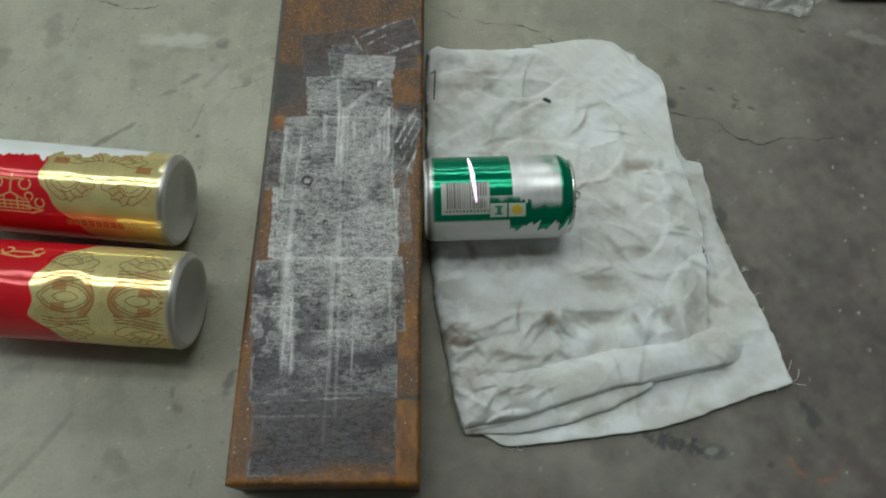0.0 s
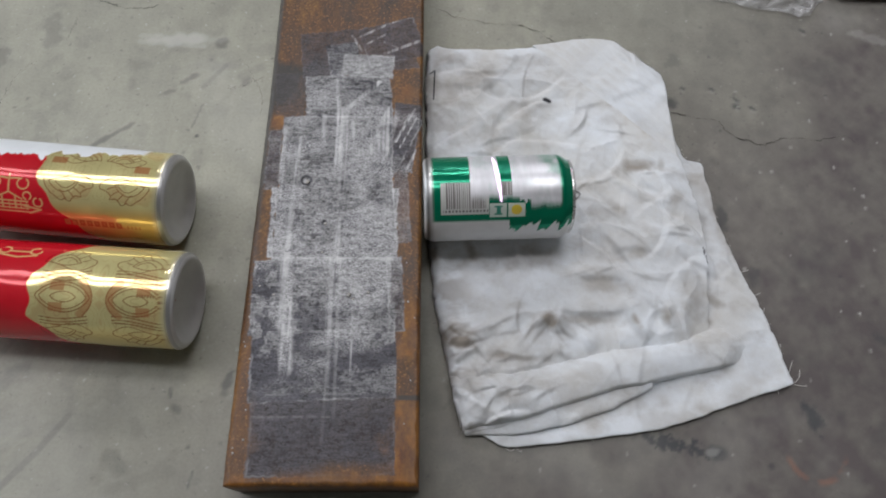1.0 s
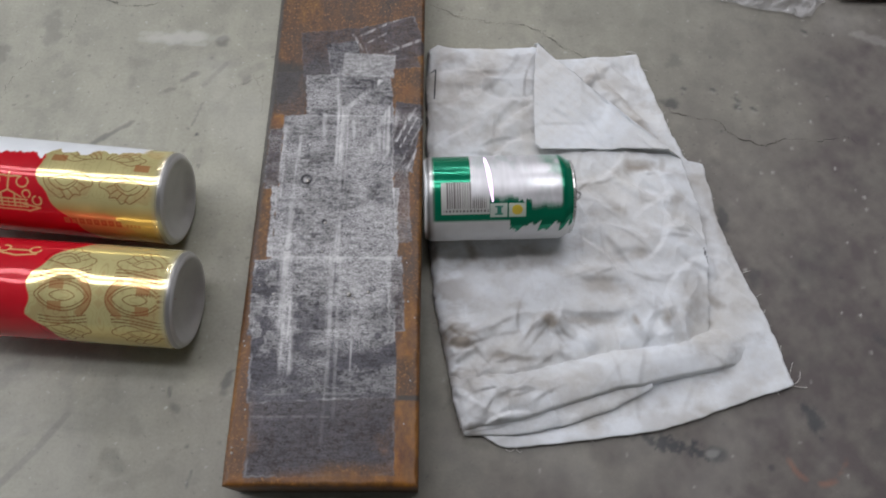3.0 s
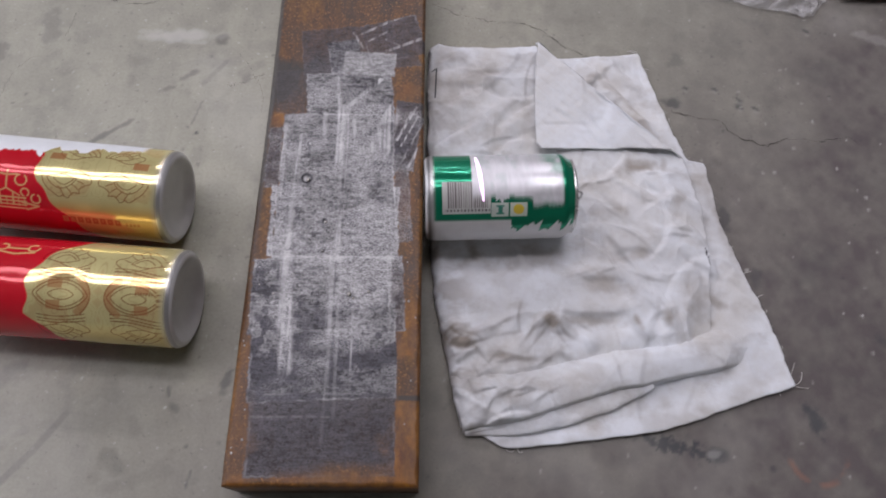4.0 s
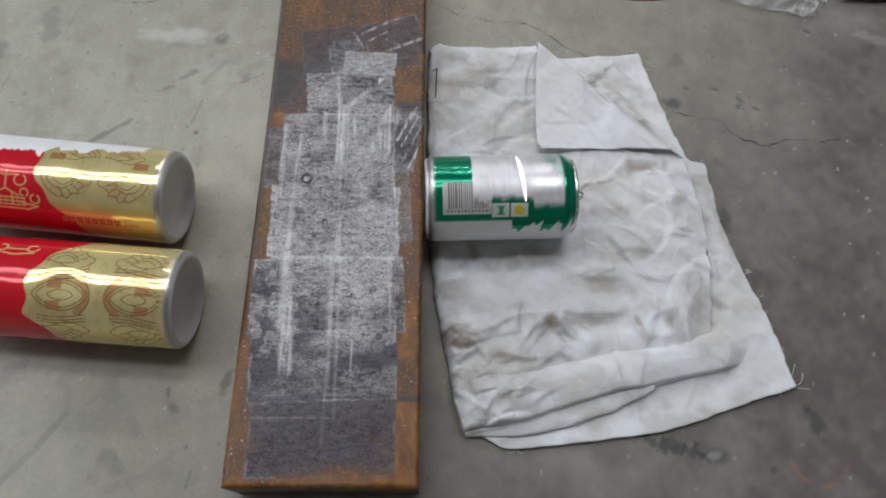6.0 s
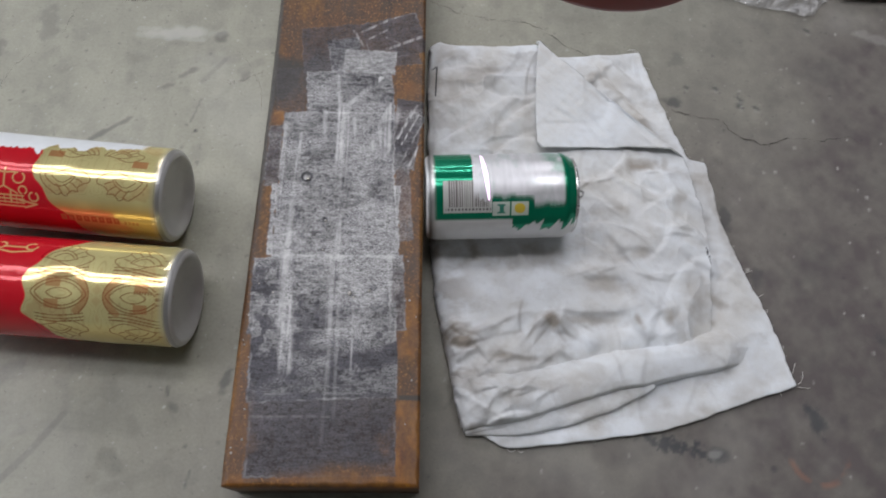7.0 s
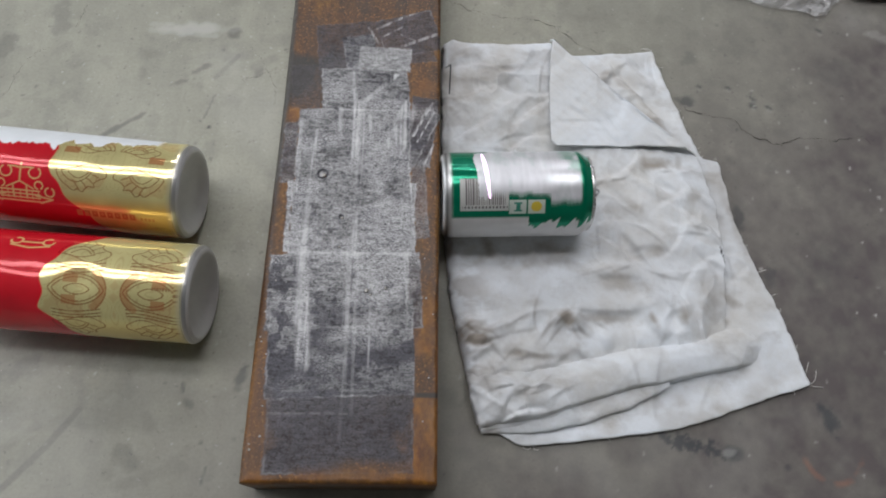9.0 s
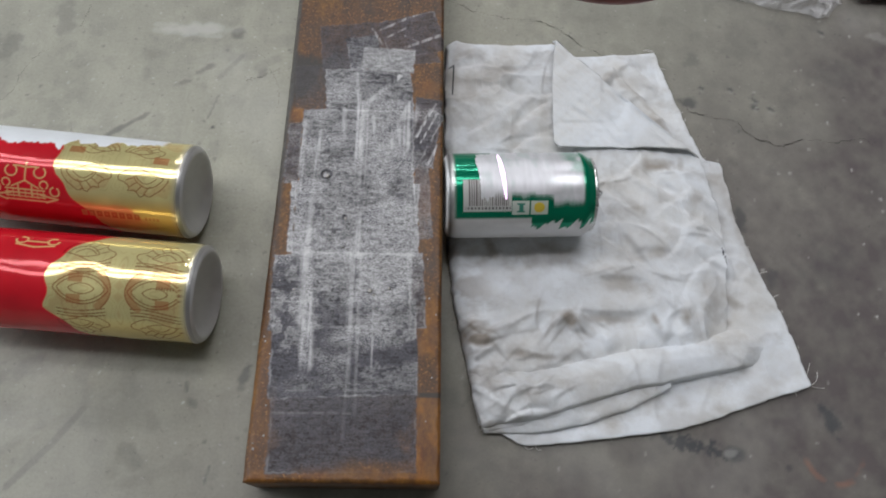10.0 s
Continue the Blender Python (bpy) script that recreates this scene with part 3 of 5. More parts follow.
    verts = np.stack([X, Y, Z], 1)
    faces = list(map(tuple, grid_faces(nx, ny)))
    rim = [i * ny for i in range(nx)] + [(nx - 1) * ny + j for j in range(1, ny)] + [i * ny + ny - 1 for i in range(nx - 2, -1, -1)] + [j for j in range(ny - 2, 0, -1)]
    low = verts[rim].copy()
    low[:, 2] = 0.0
    n0, m = len(verts), len(rim)
    faces += [(rim[k], n0 + k, n0 + (k + 1) % m, rim[(k + 1) % m]) for k in range(m)]
    faces.append(tuple(n0 + k for k in range(m))[::-1])
    zero = np.zeros(m)
    me = mesh_of("steel_bar", np.concatenate([verts, low]), faces, STEEL,
                 masks={"clean": np.r_[np.clip(clean, 0, 1), zero], "smut": np.r_[smut, zero], "shine": np.r_[shine, zero], "frost": np.r_[frost, zero], "ochre": np.r_[np.clip(ochre, 0, 0.9), zero + 0.2], "scale": np.r_[np.clip(scale, 0, 0.92), zero + 0.3]})
    bar = tagged(part("steel_bar", me), "thick rusty steel bar with overlapping laser-cleaned grey patches on the concrete", "steel bar")
    # drops of weld spatter that stick to the steel
    rng = np.random.RandomState(31)
    beads = [(-0.058, -0.066, 0.0016), (-0.0448, -0.0640, 0.0011), (-0.0778, -0.0115, 0.0012), (-0.0930, 0.0225, 0.0017), (-0.0785, -0.034, 0.0009), (-0.0552, -0.0690, 0.0010), (-0.110, -0.066, 0.0008)]
    beads += [(x, y, r) for x, y, r in zip(rng.uniform(-0.127, -0.120, 9), rng.uniform(-0.18, 0.0, 9), rng.uniform(0.0005, 0.0009, 9))]
    beads += [(x, y, r) for x, y, r in zip(rng.uniform(-0.020, -0.012, 5), rng.uniform(-0.17, 0.02, 5), rng.uniform(0.0005, 0.0008, 5))]
    for x, y, r in beads:
        bm = bmesh.new()
        bmesh.ops.create_icosphere(bm, subdivisions=2, radius=1.0, matrix=Matrix.Translation((x, y, top - 0.0002)) @ Matrix.Diagonal((r, r * rng.uniform(0.8, 1.2), r * 0.55, 1)))
        for f in bm.faces:
            f.smooth = True
        part("spatter_bead", bm, BEAD, bar, "small bright bead of weld spatter")


# ---- round cans ----
def lathe(name, profile, sides, material, paint=None, th0=-180.0, th1=180.0, keep=None):
    """Turned about x: profile rows of (place along the axis, radius). The angle is 0 on top."""
    prof = np.array(profile, float)
    wrap = th1 - th0 > 359
    ang = np.radians(np.linspace(th0, th1, sides, endpoint=not wrap))
    S, A = np.meshgrid(prof[:, 0], ang, indexing="ij")
    R = np.repeat(prof[:, 1], sides)
    S, A = S.ravel(), A.ravel()
    verts = np.stack([S, R * np.sin(A), R * np.cos(A)], 1)
    faces = grid_faces(len(prof), sides, wrap)
    if keep:
        faces = faces[keep(S[faces].mean(1), np.degrees(A[faces].mean(1)))]
    if paint is None:
        return mesh_of(name, verts, faces, material)
    colour, metal, rough = paint(S, np.degrees(A))
    return mesh_of(name, verts, faces, material, colour, {"metal": metal, "rough": rough})


def body_profile(length, r, neck, rn, step):
    rows = [(0.0014, r - 0.0016), (0.003, r - 0.0006), (0.005, r - 0.0001), (0.008, r)]
    rows += [(s, r) for s in np.arange(0.0095, length - neck, step)]
    rows += [(length - neck + neck * q, r - (r - rn) * q * q * (3 - 2 * q)) for q in np.linspace(0, 0.93, 14)]
    return rows


GOLD, RED = np.array((0.80, 0.715, 0.34)), np.array((0.58, 0.012, 0.024))


def leaf_lines(cx, cv, size, sx, sv):
    """A curled leaf: lobed back that runs out into a tip, a pointed eye, ribs between the two and a long stem line."""
    q = np.linspace(0, 1, 60)
    lobes = 0.075 * np.abs(np.sin(4.5 * np.pi * q)) * smooth(0.15, 0.5, q)
    shapes = [(q - 0.5 + 0.05 * np.sin(9 * np.pi * q) * smooth(0.4, 0.8, q), np.sin(np.pi * q ** 0.8) ** 0.75 * 0.36 + lobes * (1 - q ** 6)),
              (q - 0.5, -0.12 * np.sin(np.pi * q) + 0.06 * np.sin(2 * np.pi * q)),
              (0.60 * q - 0.40, 0.02 + 0.21 * np.sin(np.pi * q) ** 0.8), (0.60 * q - 0.40, 0.02 - 0.07 * np.sin(np.pi * q)),
              (0.40 * q - 0.26, 0.03 + 0.12 * np.sin(np.pi * q))]
    shapes += [(a + 0.13 * q, b + (0.17 - 0.04 * k) * q ** 1.4) for k, (a, b) in enumerate(((-0.16, 0.20), (0.00, 0.20), (0.12, 0.14), (0.22, 0.06)))]
    return [np.stack([cx + sx * size * a, cv + sv * size * b], 1) for a, b in shapes]


def block(mask, u, v, cu, cv, wu, wv, value):
    d = np.maximum(np.abs(u - cu) - wu / 2, np.abs(v - cv) - wv / 2)
    mask[:] = np.clip(mask + value * (1 - smooth(-0.0003, 0.0003, d)), 0, 1)


def beer_paint(kind):
    r = 0.033

    def paint(S, T):
        v = np.radians(T) * r
        n = len(S)
        mid = np.radians(22) * r
        curve = 0.090 - 0.85 * np.maximum(0, np.abs(v - mid) - 0.014) if kind else 0.084 + 0.10 * (0.004 - v) * (v > -0.006) - 0.75 * np.maximum(0, v - 0.012)
        curve = curve + 0.0016 * np.sin(v * 300)
        gold = smooth(0.0004, -0.0004, S - curve)
        colour = RED * (1 - gold)[:, None] + GOLD * gold[:, None]
        # orange reflection on the near side, painted into the gold
        amber_reflection = (0.75 * smooth(0.020, 0.030, v) * gold if not kind else 0.3 * smooth(0.03, 0.04, v) * gold)[:, None]
        colour = colour * (1 - amber_reflection) + amber_reflection * np.array((0.74, 0.43, 0.10))
        tone = 0.86 + 0.28 * fbm(S * 60, v * 60, 3 + kind)
        brown, warm, cream = np.zeros(n), np.zeros(n), np.zeros(n)
        if kind:
            for sx, cs in ((1, 0.0225), (-1, 0.0685)):
                for k, dv in enumerate((-0.0225, 0.0225)):
                    for line in leaf_lines(cs, mid + dv, 0.032, sx, 1 if k else -1):
                        stroke(brown, S, v, line, 0.0006)
                q = np.linspace(-1, 1, 40)
                for half, high, w in ((0.0175, 0.0098, 0.0007), (0.0150, 0.0078, 0.0006), (0.0080, 0.0034, 0.0006)):
                    for up in (-1, 1):
                        stroke(brown, S, v, np.stack([cs + sx * half * q * 0.98, mid + up * high * (1 - q * q) ** 0.8], 1), w)
                for up in (-1, 1):
                    stroke(warm, S, v, np.stack([cs + sx * (0.0165 - 0.006 * q[20:] ** 2), mid + up * 0.0105 * q[20:]], 1), 0.0042, 0.55)
                    stroke(brown, S, v, np.stack([cs + sx * (0.0185 - 0.006 * q[20:] ** 2), mid + up * 0.0115 * q[20:]], 1), 0.0007)
                    block(warm, S, v, cs - sx * 0.0045, mid + up * 0.0068, 0.0085, 0.0058, 0.62)
                for dv in (-0.0125, 0.0125, 0.0150, -0.0150, 0.0172, -0.0172):
                    q = np.linspace(0, 1, 12)
                    stroke(brown, S, v, np.stack([cs + sx * 0.03 * (q - 0.5), mid + dv + 0.002 * np.sin(3 * q + cs * 99)], 1), 0.0007)
            for i in range(16):
                stroke(brown, S, v, ((0.0115 + i * 0.0007, mid - 0.0042), (0.0115 + i * 0.0007, mid - 0.0026 - 0.0008 * (i % 3 == 1))), 0.0005)
            # curl of the emblem at the upper border of the red
            ev = mid - 0.031
            for da in (-1, 1):
                a = np.linspace(0, 5.0, 26)
                stroke(cream, S, v, np.stack([0.104 + da * (0.010 + 0.0035 * np.cos(a)), ev + 0.003 * np.sin(a)], 1), 0.0010)
            stroke(cream, S, v, ((0.092, ev + 0.004), (0.104, ev + 0.006), (0.116, ev + 0.004)), 0.001)
            stroke(cream, S, v, ((0.097, ev + 0.001), (0.111, ev + 0.001)), 0.001)
        else:
            for sx, cs in ((1, 0.0255), (-1, 0.0635)):
                for line in leaf_lines(cs, 0.0075, 0.033, sx, 1):
                    stroke(brown, S, v, line, 0.0006)
                for line in leaf_lines(cs + sx * 0.004, -0.010, 0.026, -sx, -1):
                    stroke(brown, S, v, line, 0.0006)
            for cs, cv in ((0.0167, -0.0046), (0.0735, -0.0080)):
                block(warm, S, v, cs, cv, 0.010, 0.0055, 0.75)
            # the maker's word as plain blocks
            for i in range(8):
                block(warm, S, v, 0.0655 - i * 0.0050, 0.0367, 0.0038, 0.0046, 0.95)
                block(warm, S, v, 0.0655 - i * 0.0050, 0.0364, 0.0012, 0.0016 + 0.0006 * (i % 2), -0.5)
            for i in range(4):
                block(warm, S, v, 0.0245 - i * 0.0026, 0.0375, 0.0017, 0.0026, 0.7)
            # emblem on the red: a pavilion with curled roofs inside scrolls
            for da in (-1, 1):
                a = np.linspace(-1.0, 4.4, 30)
                stroke(cream, S, v, np.stack([0.103 + da * (0.0095 + 0.0038 * np.cos(a)), 0.012 + 0.0036 * np.sin(a)], 1), 0.0008)
                stroke(cream, S, v, np.stack([0.103 + da * (0.0125 + 0.0026 * np.cos(-a)), 0.020 + 0.0026 * np.sin(-a)], 1), 0.0008)
                stroke(cream, S, v, ((0.103 + da * 0.001, 0.009), (0.103 + da * 0.007, 0.0085)), 0.0009)
                stroke(cream, S, v, ((0.103, 0.018), (0.103 + da * 0.005, 0.0205), (0.103 + da * 0.009, 0.0225)), 0.0008)
                stroke(cream, S, v, ((0.103 + da * 0.010, 0.027), (0.103 + da * 0.021, 0.029), (0.103 + da * 0.013, 0.032)), 0.0011)
                stroke(cream, S, v, np.stack([0.103 + da * (0.0195 + 0.003 * np.cos(a)), 0.024 + 0.003 * np.sin(a)], 1), 0.0009)
                stroke(cream, S, v, ((0.103 + da * 0.0045, 0.021), (0.103 + da * 0.0045, 0.029)), 0.0009)
            stroke(cream, S, v, ((0.103, 0.006), (0.103, 0.018)), 0.0009)
            for dv in (0.024, 0.0265, 0.029, 0.0315):
                stroke(cream, S, v, ((0.090, dv), (0.116, dv)), 0.0008)
            for i in range(7):
                stroke(cream, S, v, ((0.091 + i * 0.004, 0.024), (0.091 + i * 0.004, 0.0295)), 0.0007)
        if kind:
            swirl = fbm(np.abs(S - 0.045) * 95, np.abs(v - mid) * 80, 201, 2)
        else:
            swirl = fbm(np.abs(S - 0.042) * 95, np.abs(v + 0.002) * 80, 207, 2)
        lines = 1 - smooth(0.03, 0.10, np.abs(np.mod(swirl * 7, 1) - 0.5))
        field = gold * (smooth(0.030, 0.024, np.abs(v - mid)) if kind else smooth(0.022, 0.019, v)) * smooth(0.006, 0.009, S)
        brown = np.maximum(brown, 0.28 * lines * field)
        warm = np.maximum(warm, 0.22 * field * smooth(0.55, 0.6, swirl))
        colour = colour * tone[:, None]
        colour = colour * (1 - 0.74 * brown[:, None] * np.array((0.7, 0.95, 1.0)))
        colour = colour * (1 - warm[:, None]) + warm[:, None] * np.array((0.52, 0.17, 0.06))
        colour = colour * (1 - cream[:, None]) + cream[:, None] * np.array((0.72, 0.47, 0.20))
        metal = 0.52 * gold + 0.12 * (1 - gold)
        rough = 0.09 * gold + 0.05 * (1 - gold)
        # the coat taken off on one side, with a ragged border
        if not kind:
            line = -0.0135 - 0.25 * np.maximum(0, 0.06 - S) + 0.013 * (fbm(S * 150, v * 30, 77) - 0.5) + 0.004 * (S > 0.085)
            off = smooth(0.0007, -0.0007, v - line) * smooth(0.018, 0.024, S)
            colour = colour * (1 - off[:, None]) + off[:, None] * np.array((0.80, 0.83, 0.86))
            metal, rough = metal * (1 - off) + 0.3 * off, rough * (1 - off) + 0.45 * off
        low = smooth(0.0058, 0.0036, S)
        colour = colour * (1 - low[:, None]) + low[:, None] * np.array((0.5, 0.5, 0.5))
        metal, rough = np.maximum(metal, 0.9 * low), np.maximum(rough, 0.34 * low)
        return colour, metal, rough

    return paint


def can_ends(thing, length, r, rn):
    base = [(0.0100, 0.0005), (0.0097, 0.007), (0.0088, 0.013), (0.0072, 0.0185), (0.0052, r - 0.0105), (0.0028, r - 0.0078), (0.0010, r - 0.0060), (0.0002, r - 0.0050),
            (0.0, r - 0.0042), (0.0002, r - 0.0033), (0.0007, r - 0.0024), (0.0014, r - 0.0016)]
    part("base", lathe("base", base, 96, BASE_METAL), None, thing, "domed satin aluminium base")
    lid = [(length - 0.006, 0.0005), (length - 0.006, rn - 0.006), (length - 0.0065, rn - 0.0035), (length - 0.004, rn - 0.002), (length - 0.0005, rn - 0.0015),
           (length, rn - 0.0004), (length - 0.0006, rn + 0.0008), (length - 0.0026, rn + 0.0008), (length - 0.0032, rn - 0.0004), (length - 0.0045, rn - 0.0002)]
    return part("lid", lathe("lid", lid, 96, LID_METAL), None, thing, "aluminium can lid with a rolled rim")


def beer_can(kind, m, label):
    thing = tagged(new("beer_can"), label, "can", "red and gold cans")
    shell = part("body", lathe("body", body_profile(0.168, 0.033, 0.018, 0.0262, 0.0005), 420, PRINT, beer_paint(kind)), None, thing)
    can_ends(thing, 0.168, 0.033, 0.0262)
    body = shell.data
    co = np.empty(len(body.vertices) * 3, np.float32)
    body.vertices.foreach_get("co", co)
    co = co.reshape(-1, 3)
    ang = np.degrees(np.arctan2(co[:, 1], co[:, 2]))
    deep = 0.0019 * np.exp(-((co[:, 0] - 0.066) / 0.012) ** 2 - ((ang - 12) / 17) ** 2) + 0.0008 * np.exp(-((co[:, 0] - 0.100) / 0.016) ** 2 - ((ang - 2) / 16) ** 2) if kind else 0.0003 * np.exp(-((co[:, 0] - 0.05) / 0.02) ** 2 - ((ang + 5) / 18) ** 2)
    deep = deep + 0.00035 * (fbm(co[:, 0] * 40, ang * 0.03, 91 + kind, 2) - 0.5) * smooth(0.01, 0.02, co[:, 0]) * smooth(0.15, 0.13, co[:, 0])
    co[:, 1:] *= (1 - deep / 0.033)[:, None]
    body.vertices.foreach_set("co", co.ravel())
    body.update()
    thing.matrix_world = m @ Matrix.Scale(1.06, 4)
    return thing


GREEN = np.array((0.0, 0.22, 0.115))
CAN_R, CAN_L = 0.033, 0.115
BARS = np.random.RandomState(4).rand(40)


def green_print(S, T):
    """The printed coat; T counts towards the side that faces the viewer."""
    n, v = len(S), np.radians(T) * CAN_R
    colour = np.tile(GREEN, (n, 1))
    metal, rough = np.full(n, 0.55), np.full(n, 0.10)

    def fill(where, tone, m=0.05, k=0.4):
        w = np.asarray(where, float)[:, None]
        colour[:] = colour * (1 - w) + w * np.array(tone)
        metal[:], rough[:] = metal * (1 - w[:, 0]) + m * w[:, 0], rough * (1 - w[:, 0]) + k * w[:, 0]

    fill((S > 0.0125) & (S < 0.0485) & (T > 6) & (T < 48), (0.50, 0.50, 0.48))
    x, bars = 0.0165, np.zeros(n, bool)
    for i in range(40):
        w = 0.00045 + 0.0006 * BARS[i]
        if i % 2 == 0:
            bars |= (S > x) & (S < x + w)
        x += w
    fill(bars & (S < 0.0475) & (T > 5) & (T < 40), (0.13, 0.11, 0.11))
    fill((S > 0.014) & (S < 0.0475) & (T > 41.5) & (T < 45) & (np.mod(S, 0.0026) < 0.0014), (0.1, 0.1, 0.1))
    fill((S > 0.0490) & (S < 0.0618) & (T > 34) & (T < 52.5), (0.50, 0.55, 0.50))
    fill((np.abs(S - 0.0555) < 0.0016) & (T > 38) & (T < 49), (0.03, 0.20, 0.14))
    fill((np.abs(S - 0.0555) < 0.0030) & ((np.abs(T - 38.5) < 1.4) | (np.abs(T - 48.5) < 1.4)), (0.03, 0.20, 0.14))
    fill((S > 0.0628) & (S < 0.0757) & (T > 34) & (T < 52.5), (0.52, 0.57, 0.50))
    fill(np.hypot(S - 0.0692, v - np.radians(43) * CAN_R) < 0.0040, (0.62, 0.47, 0.05))
    teeth = 57 + (S > 0.064) * (12 + 30 * (fbm(S * 360 + v * 170, S * 0, 91, 2) - 0.42) - 40 * np.maximum(0, S - 0.085))
    fill(smooth(-1.5, 3.5, T - teeth), (0.74, 0.74, 0.74), 0.35, 0.4)
    fill(smooth(-1.2, 1.2, -100 - T), (0.74, 0.74, 0.74), 0.35, 0.4)
    fill(smooth(0.0056, 0.0050, S), (0.6, 0.6, 0.6), 0.85, 0.34)
    fill((np.abs(S - 0.0031) < 0.0005), (0.2, 0.2, 0.2), 0.8, 0.4)
    return colour, metal, rough


def bare_mask(S, T):
    """Where the coat was already gone before: the far half, with a soft border."""
    rag = 10 * (fbm(S * 220, T * 0.02, 61) - 0.5)
    lower = np.where(S > 0.080, 36, 27) + rag
    return smooth(7, -6, T - lower) * smooth(-88, -80, T) * smooth(0.0345, 0.0355, S + 0.0016 * (fbm(T * 0.1, S * 0, 63) - 0.5)) * smooth(0.1045, 0.1015, S)


def bare_tone(S, T):
    """Bare metal with painted reflection streaks round the can and a last breath of green."""
    reflection_streak = 0.78 + 0.30 * fbm(S * 240, T * 0.03, 67)
    haze = 0.5 * smooth(0.42, 0.62, fbm(S * 60, T * 0.05, 66)) * smooth(0.083, 0.095, S) + 0.16 * smooth(0.5, 0.7, fbm(S * 110, T * 0.04, 68))
    return (np.array((0.74, 0.74, 0.77)) * reflection_streak[:, None]) * (1 - haze[:, None]) + haze[:, None] * np.array((0.12, 0.34, 0.24))


def can_paint(S, A):
    T = -A
    colour, metal, rough = green_print(S, T)
    w = bare_mask(S, T)
    tone = bare_tone(S, T)
    colour = colour * (1 - w[:, None]) + w[:, None] * tone
    return colour, metal * (1 - w) + 0.45 * w, rough * (1 - w) + 0.46 * w


def coat_paint(S, A):
    return green_print(S, -A)


def sleeve_paint(S, A):
    n = len(S)
    return bare_tone(S, -A), np.full(n, 0.5), 0.46 - 0.2 * smooth(0.07, 0.085, S)


def band_border(S, A):
    """Ragged ends: the strokes of the laser stop at uneven heights."""
    low = -30 + 22 * (fbm(S * 420, S * 0, 251, 3) - 0.5) - 6 * smooth(0.030, 0.026, S)
    return (A > low) & (A < 46 + 8 * (fbm(S * 300, S * 0, 253) - 0.5)) & (S > 0.0222 + 0.0035 * (fbm(A * 0.12, A * 0, 255) - 0.3) + 0.00006 * np.maximum(0, 20 - A))


def green_can():
    thing = tagged(new("soda_can"), "green printed aluminium can, partly stripped to bare metal, on the cloth", "can")
    part("body", lathe("body", body_profile(CAN_L, CAN_R, 0.0105, 0.0284, 0.0004), 460, PRINT, can_paint), None, thing)
    lid = can_ends(thing, CAN_L, CAN_R, 0.0284)
    # the coat that the laser takes off, the band already bare, and the band that comes bare last
    coat = part("paint_coat", lathe("paint_coat", [(s, CAN_R + 0.00003) for s in np.linspace(0.0352, 0.0662, 78)], 220, PRINT, coat_paint, -24, 82), None, thing, "thin green printed coat")
    part("bare_band", lathe("bare_band", [(s, CAN_R + 0.00007) for s in np.linspace(0.066, 0.101, 70)], 200, PRINT, sleeve_paint, -26, 83), None, thing, "bare satin aluminium band")
    sleeve = part("cleaned_band", lathe("cleaned_band", [(s, CAN_R + 0.00005) for s in np.linspace(0.0218, 0.0356, 30)], 160, PRINT, sleeve_paint, -40, 50, band_border), None, thing, "freshly cleaned bright aluminium band")
    line = part("laser_line", laser_mesh(), None, thing, "glowing white and pink laser line")
    # pull tab that stands off the lid
    bm = bmesh.new()
    q = np.linspace(0, 2 * math.pi, 17)[:-1]
    rings = []
    for a in q:
        c = Vector((0.0075 * math.cos(a), 0.0048 * math.sin(a), 0))
        o = Vector((math.cos(a), math.sin(a), 0))
        rings.append([bm.verts.new(c + o * 0.0011 * math.cos(b) + Vector((0, 0, 0.0007 * math.sin(b)))) for b in np.linspace(0, 2 * math.pi, 9)[:-1]])
    for i in range(16):
        for j in range(8):
            bm.faces.new((rings[i][j], rings[(i + 1) % 16][j], rings[(i + 1) % 16][(j + 1) % 8], rings[i][(j + 1) % 8]))
    for f in bm.faces:
        f.smooth = True
    tab = part("pull_tab", bm, LID_METAL, lid, "bent aluminium pull tab")
    tab.matrix_local = pose(CAN_L + 0.0010, -0.002, 0.003, 68, 0, 8)
    thing.matrix_world = pose(-0.0070, 0.0112, 0.0440, 0, 0, 2.2) @ Matrix.Scale(0.945, 4)
    return coat, sleeve, line


def laser_mesh():
    ang = np.radians(np.linspace(-32, 41, 60))
    verts = []
    for k, a in enumerate(ang):
        q = k / 59
        w = 0.0004 + 0.0010 * math.sin(math.pi * q) ** 0.7 * (0.7 + 0.6 * LATTICE[3, k])
        lean = -0.0042 * q
        for d in (-w, w):
            verts.append((lean + d, (CAN_R + 0.0004) * math.sin(a), (CAN_R + 0.0004) * math.cos(a)))
    faces = [(2 * k, 2 * k + 1, 2 * k + 3, 2 * k + 2) for k in range(59)]
    return mesh_of("laser_line", np.array(verts), faces, LASER)


# ---- the folded cloth ----
def make_creases(k, count, x0, x1, y0, y1, turn, spread, size):
    """Random short creases in a stretch of the cloth: place, direction, length, height and bend."""
    rng = np.random.RandomState(k)
    return [(rng.uniform(x0, x1), rng.uniform(y0, y1), radians(turn + rng.normal() * spread), size * rng.uniform(0.5, 1.6), rng.choice((-1, 1)) * rng.uniform(0.4, 1.3), rng.uniform(-14, 14))
            for _ in range(count)]


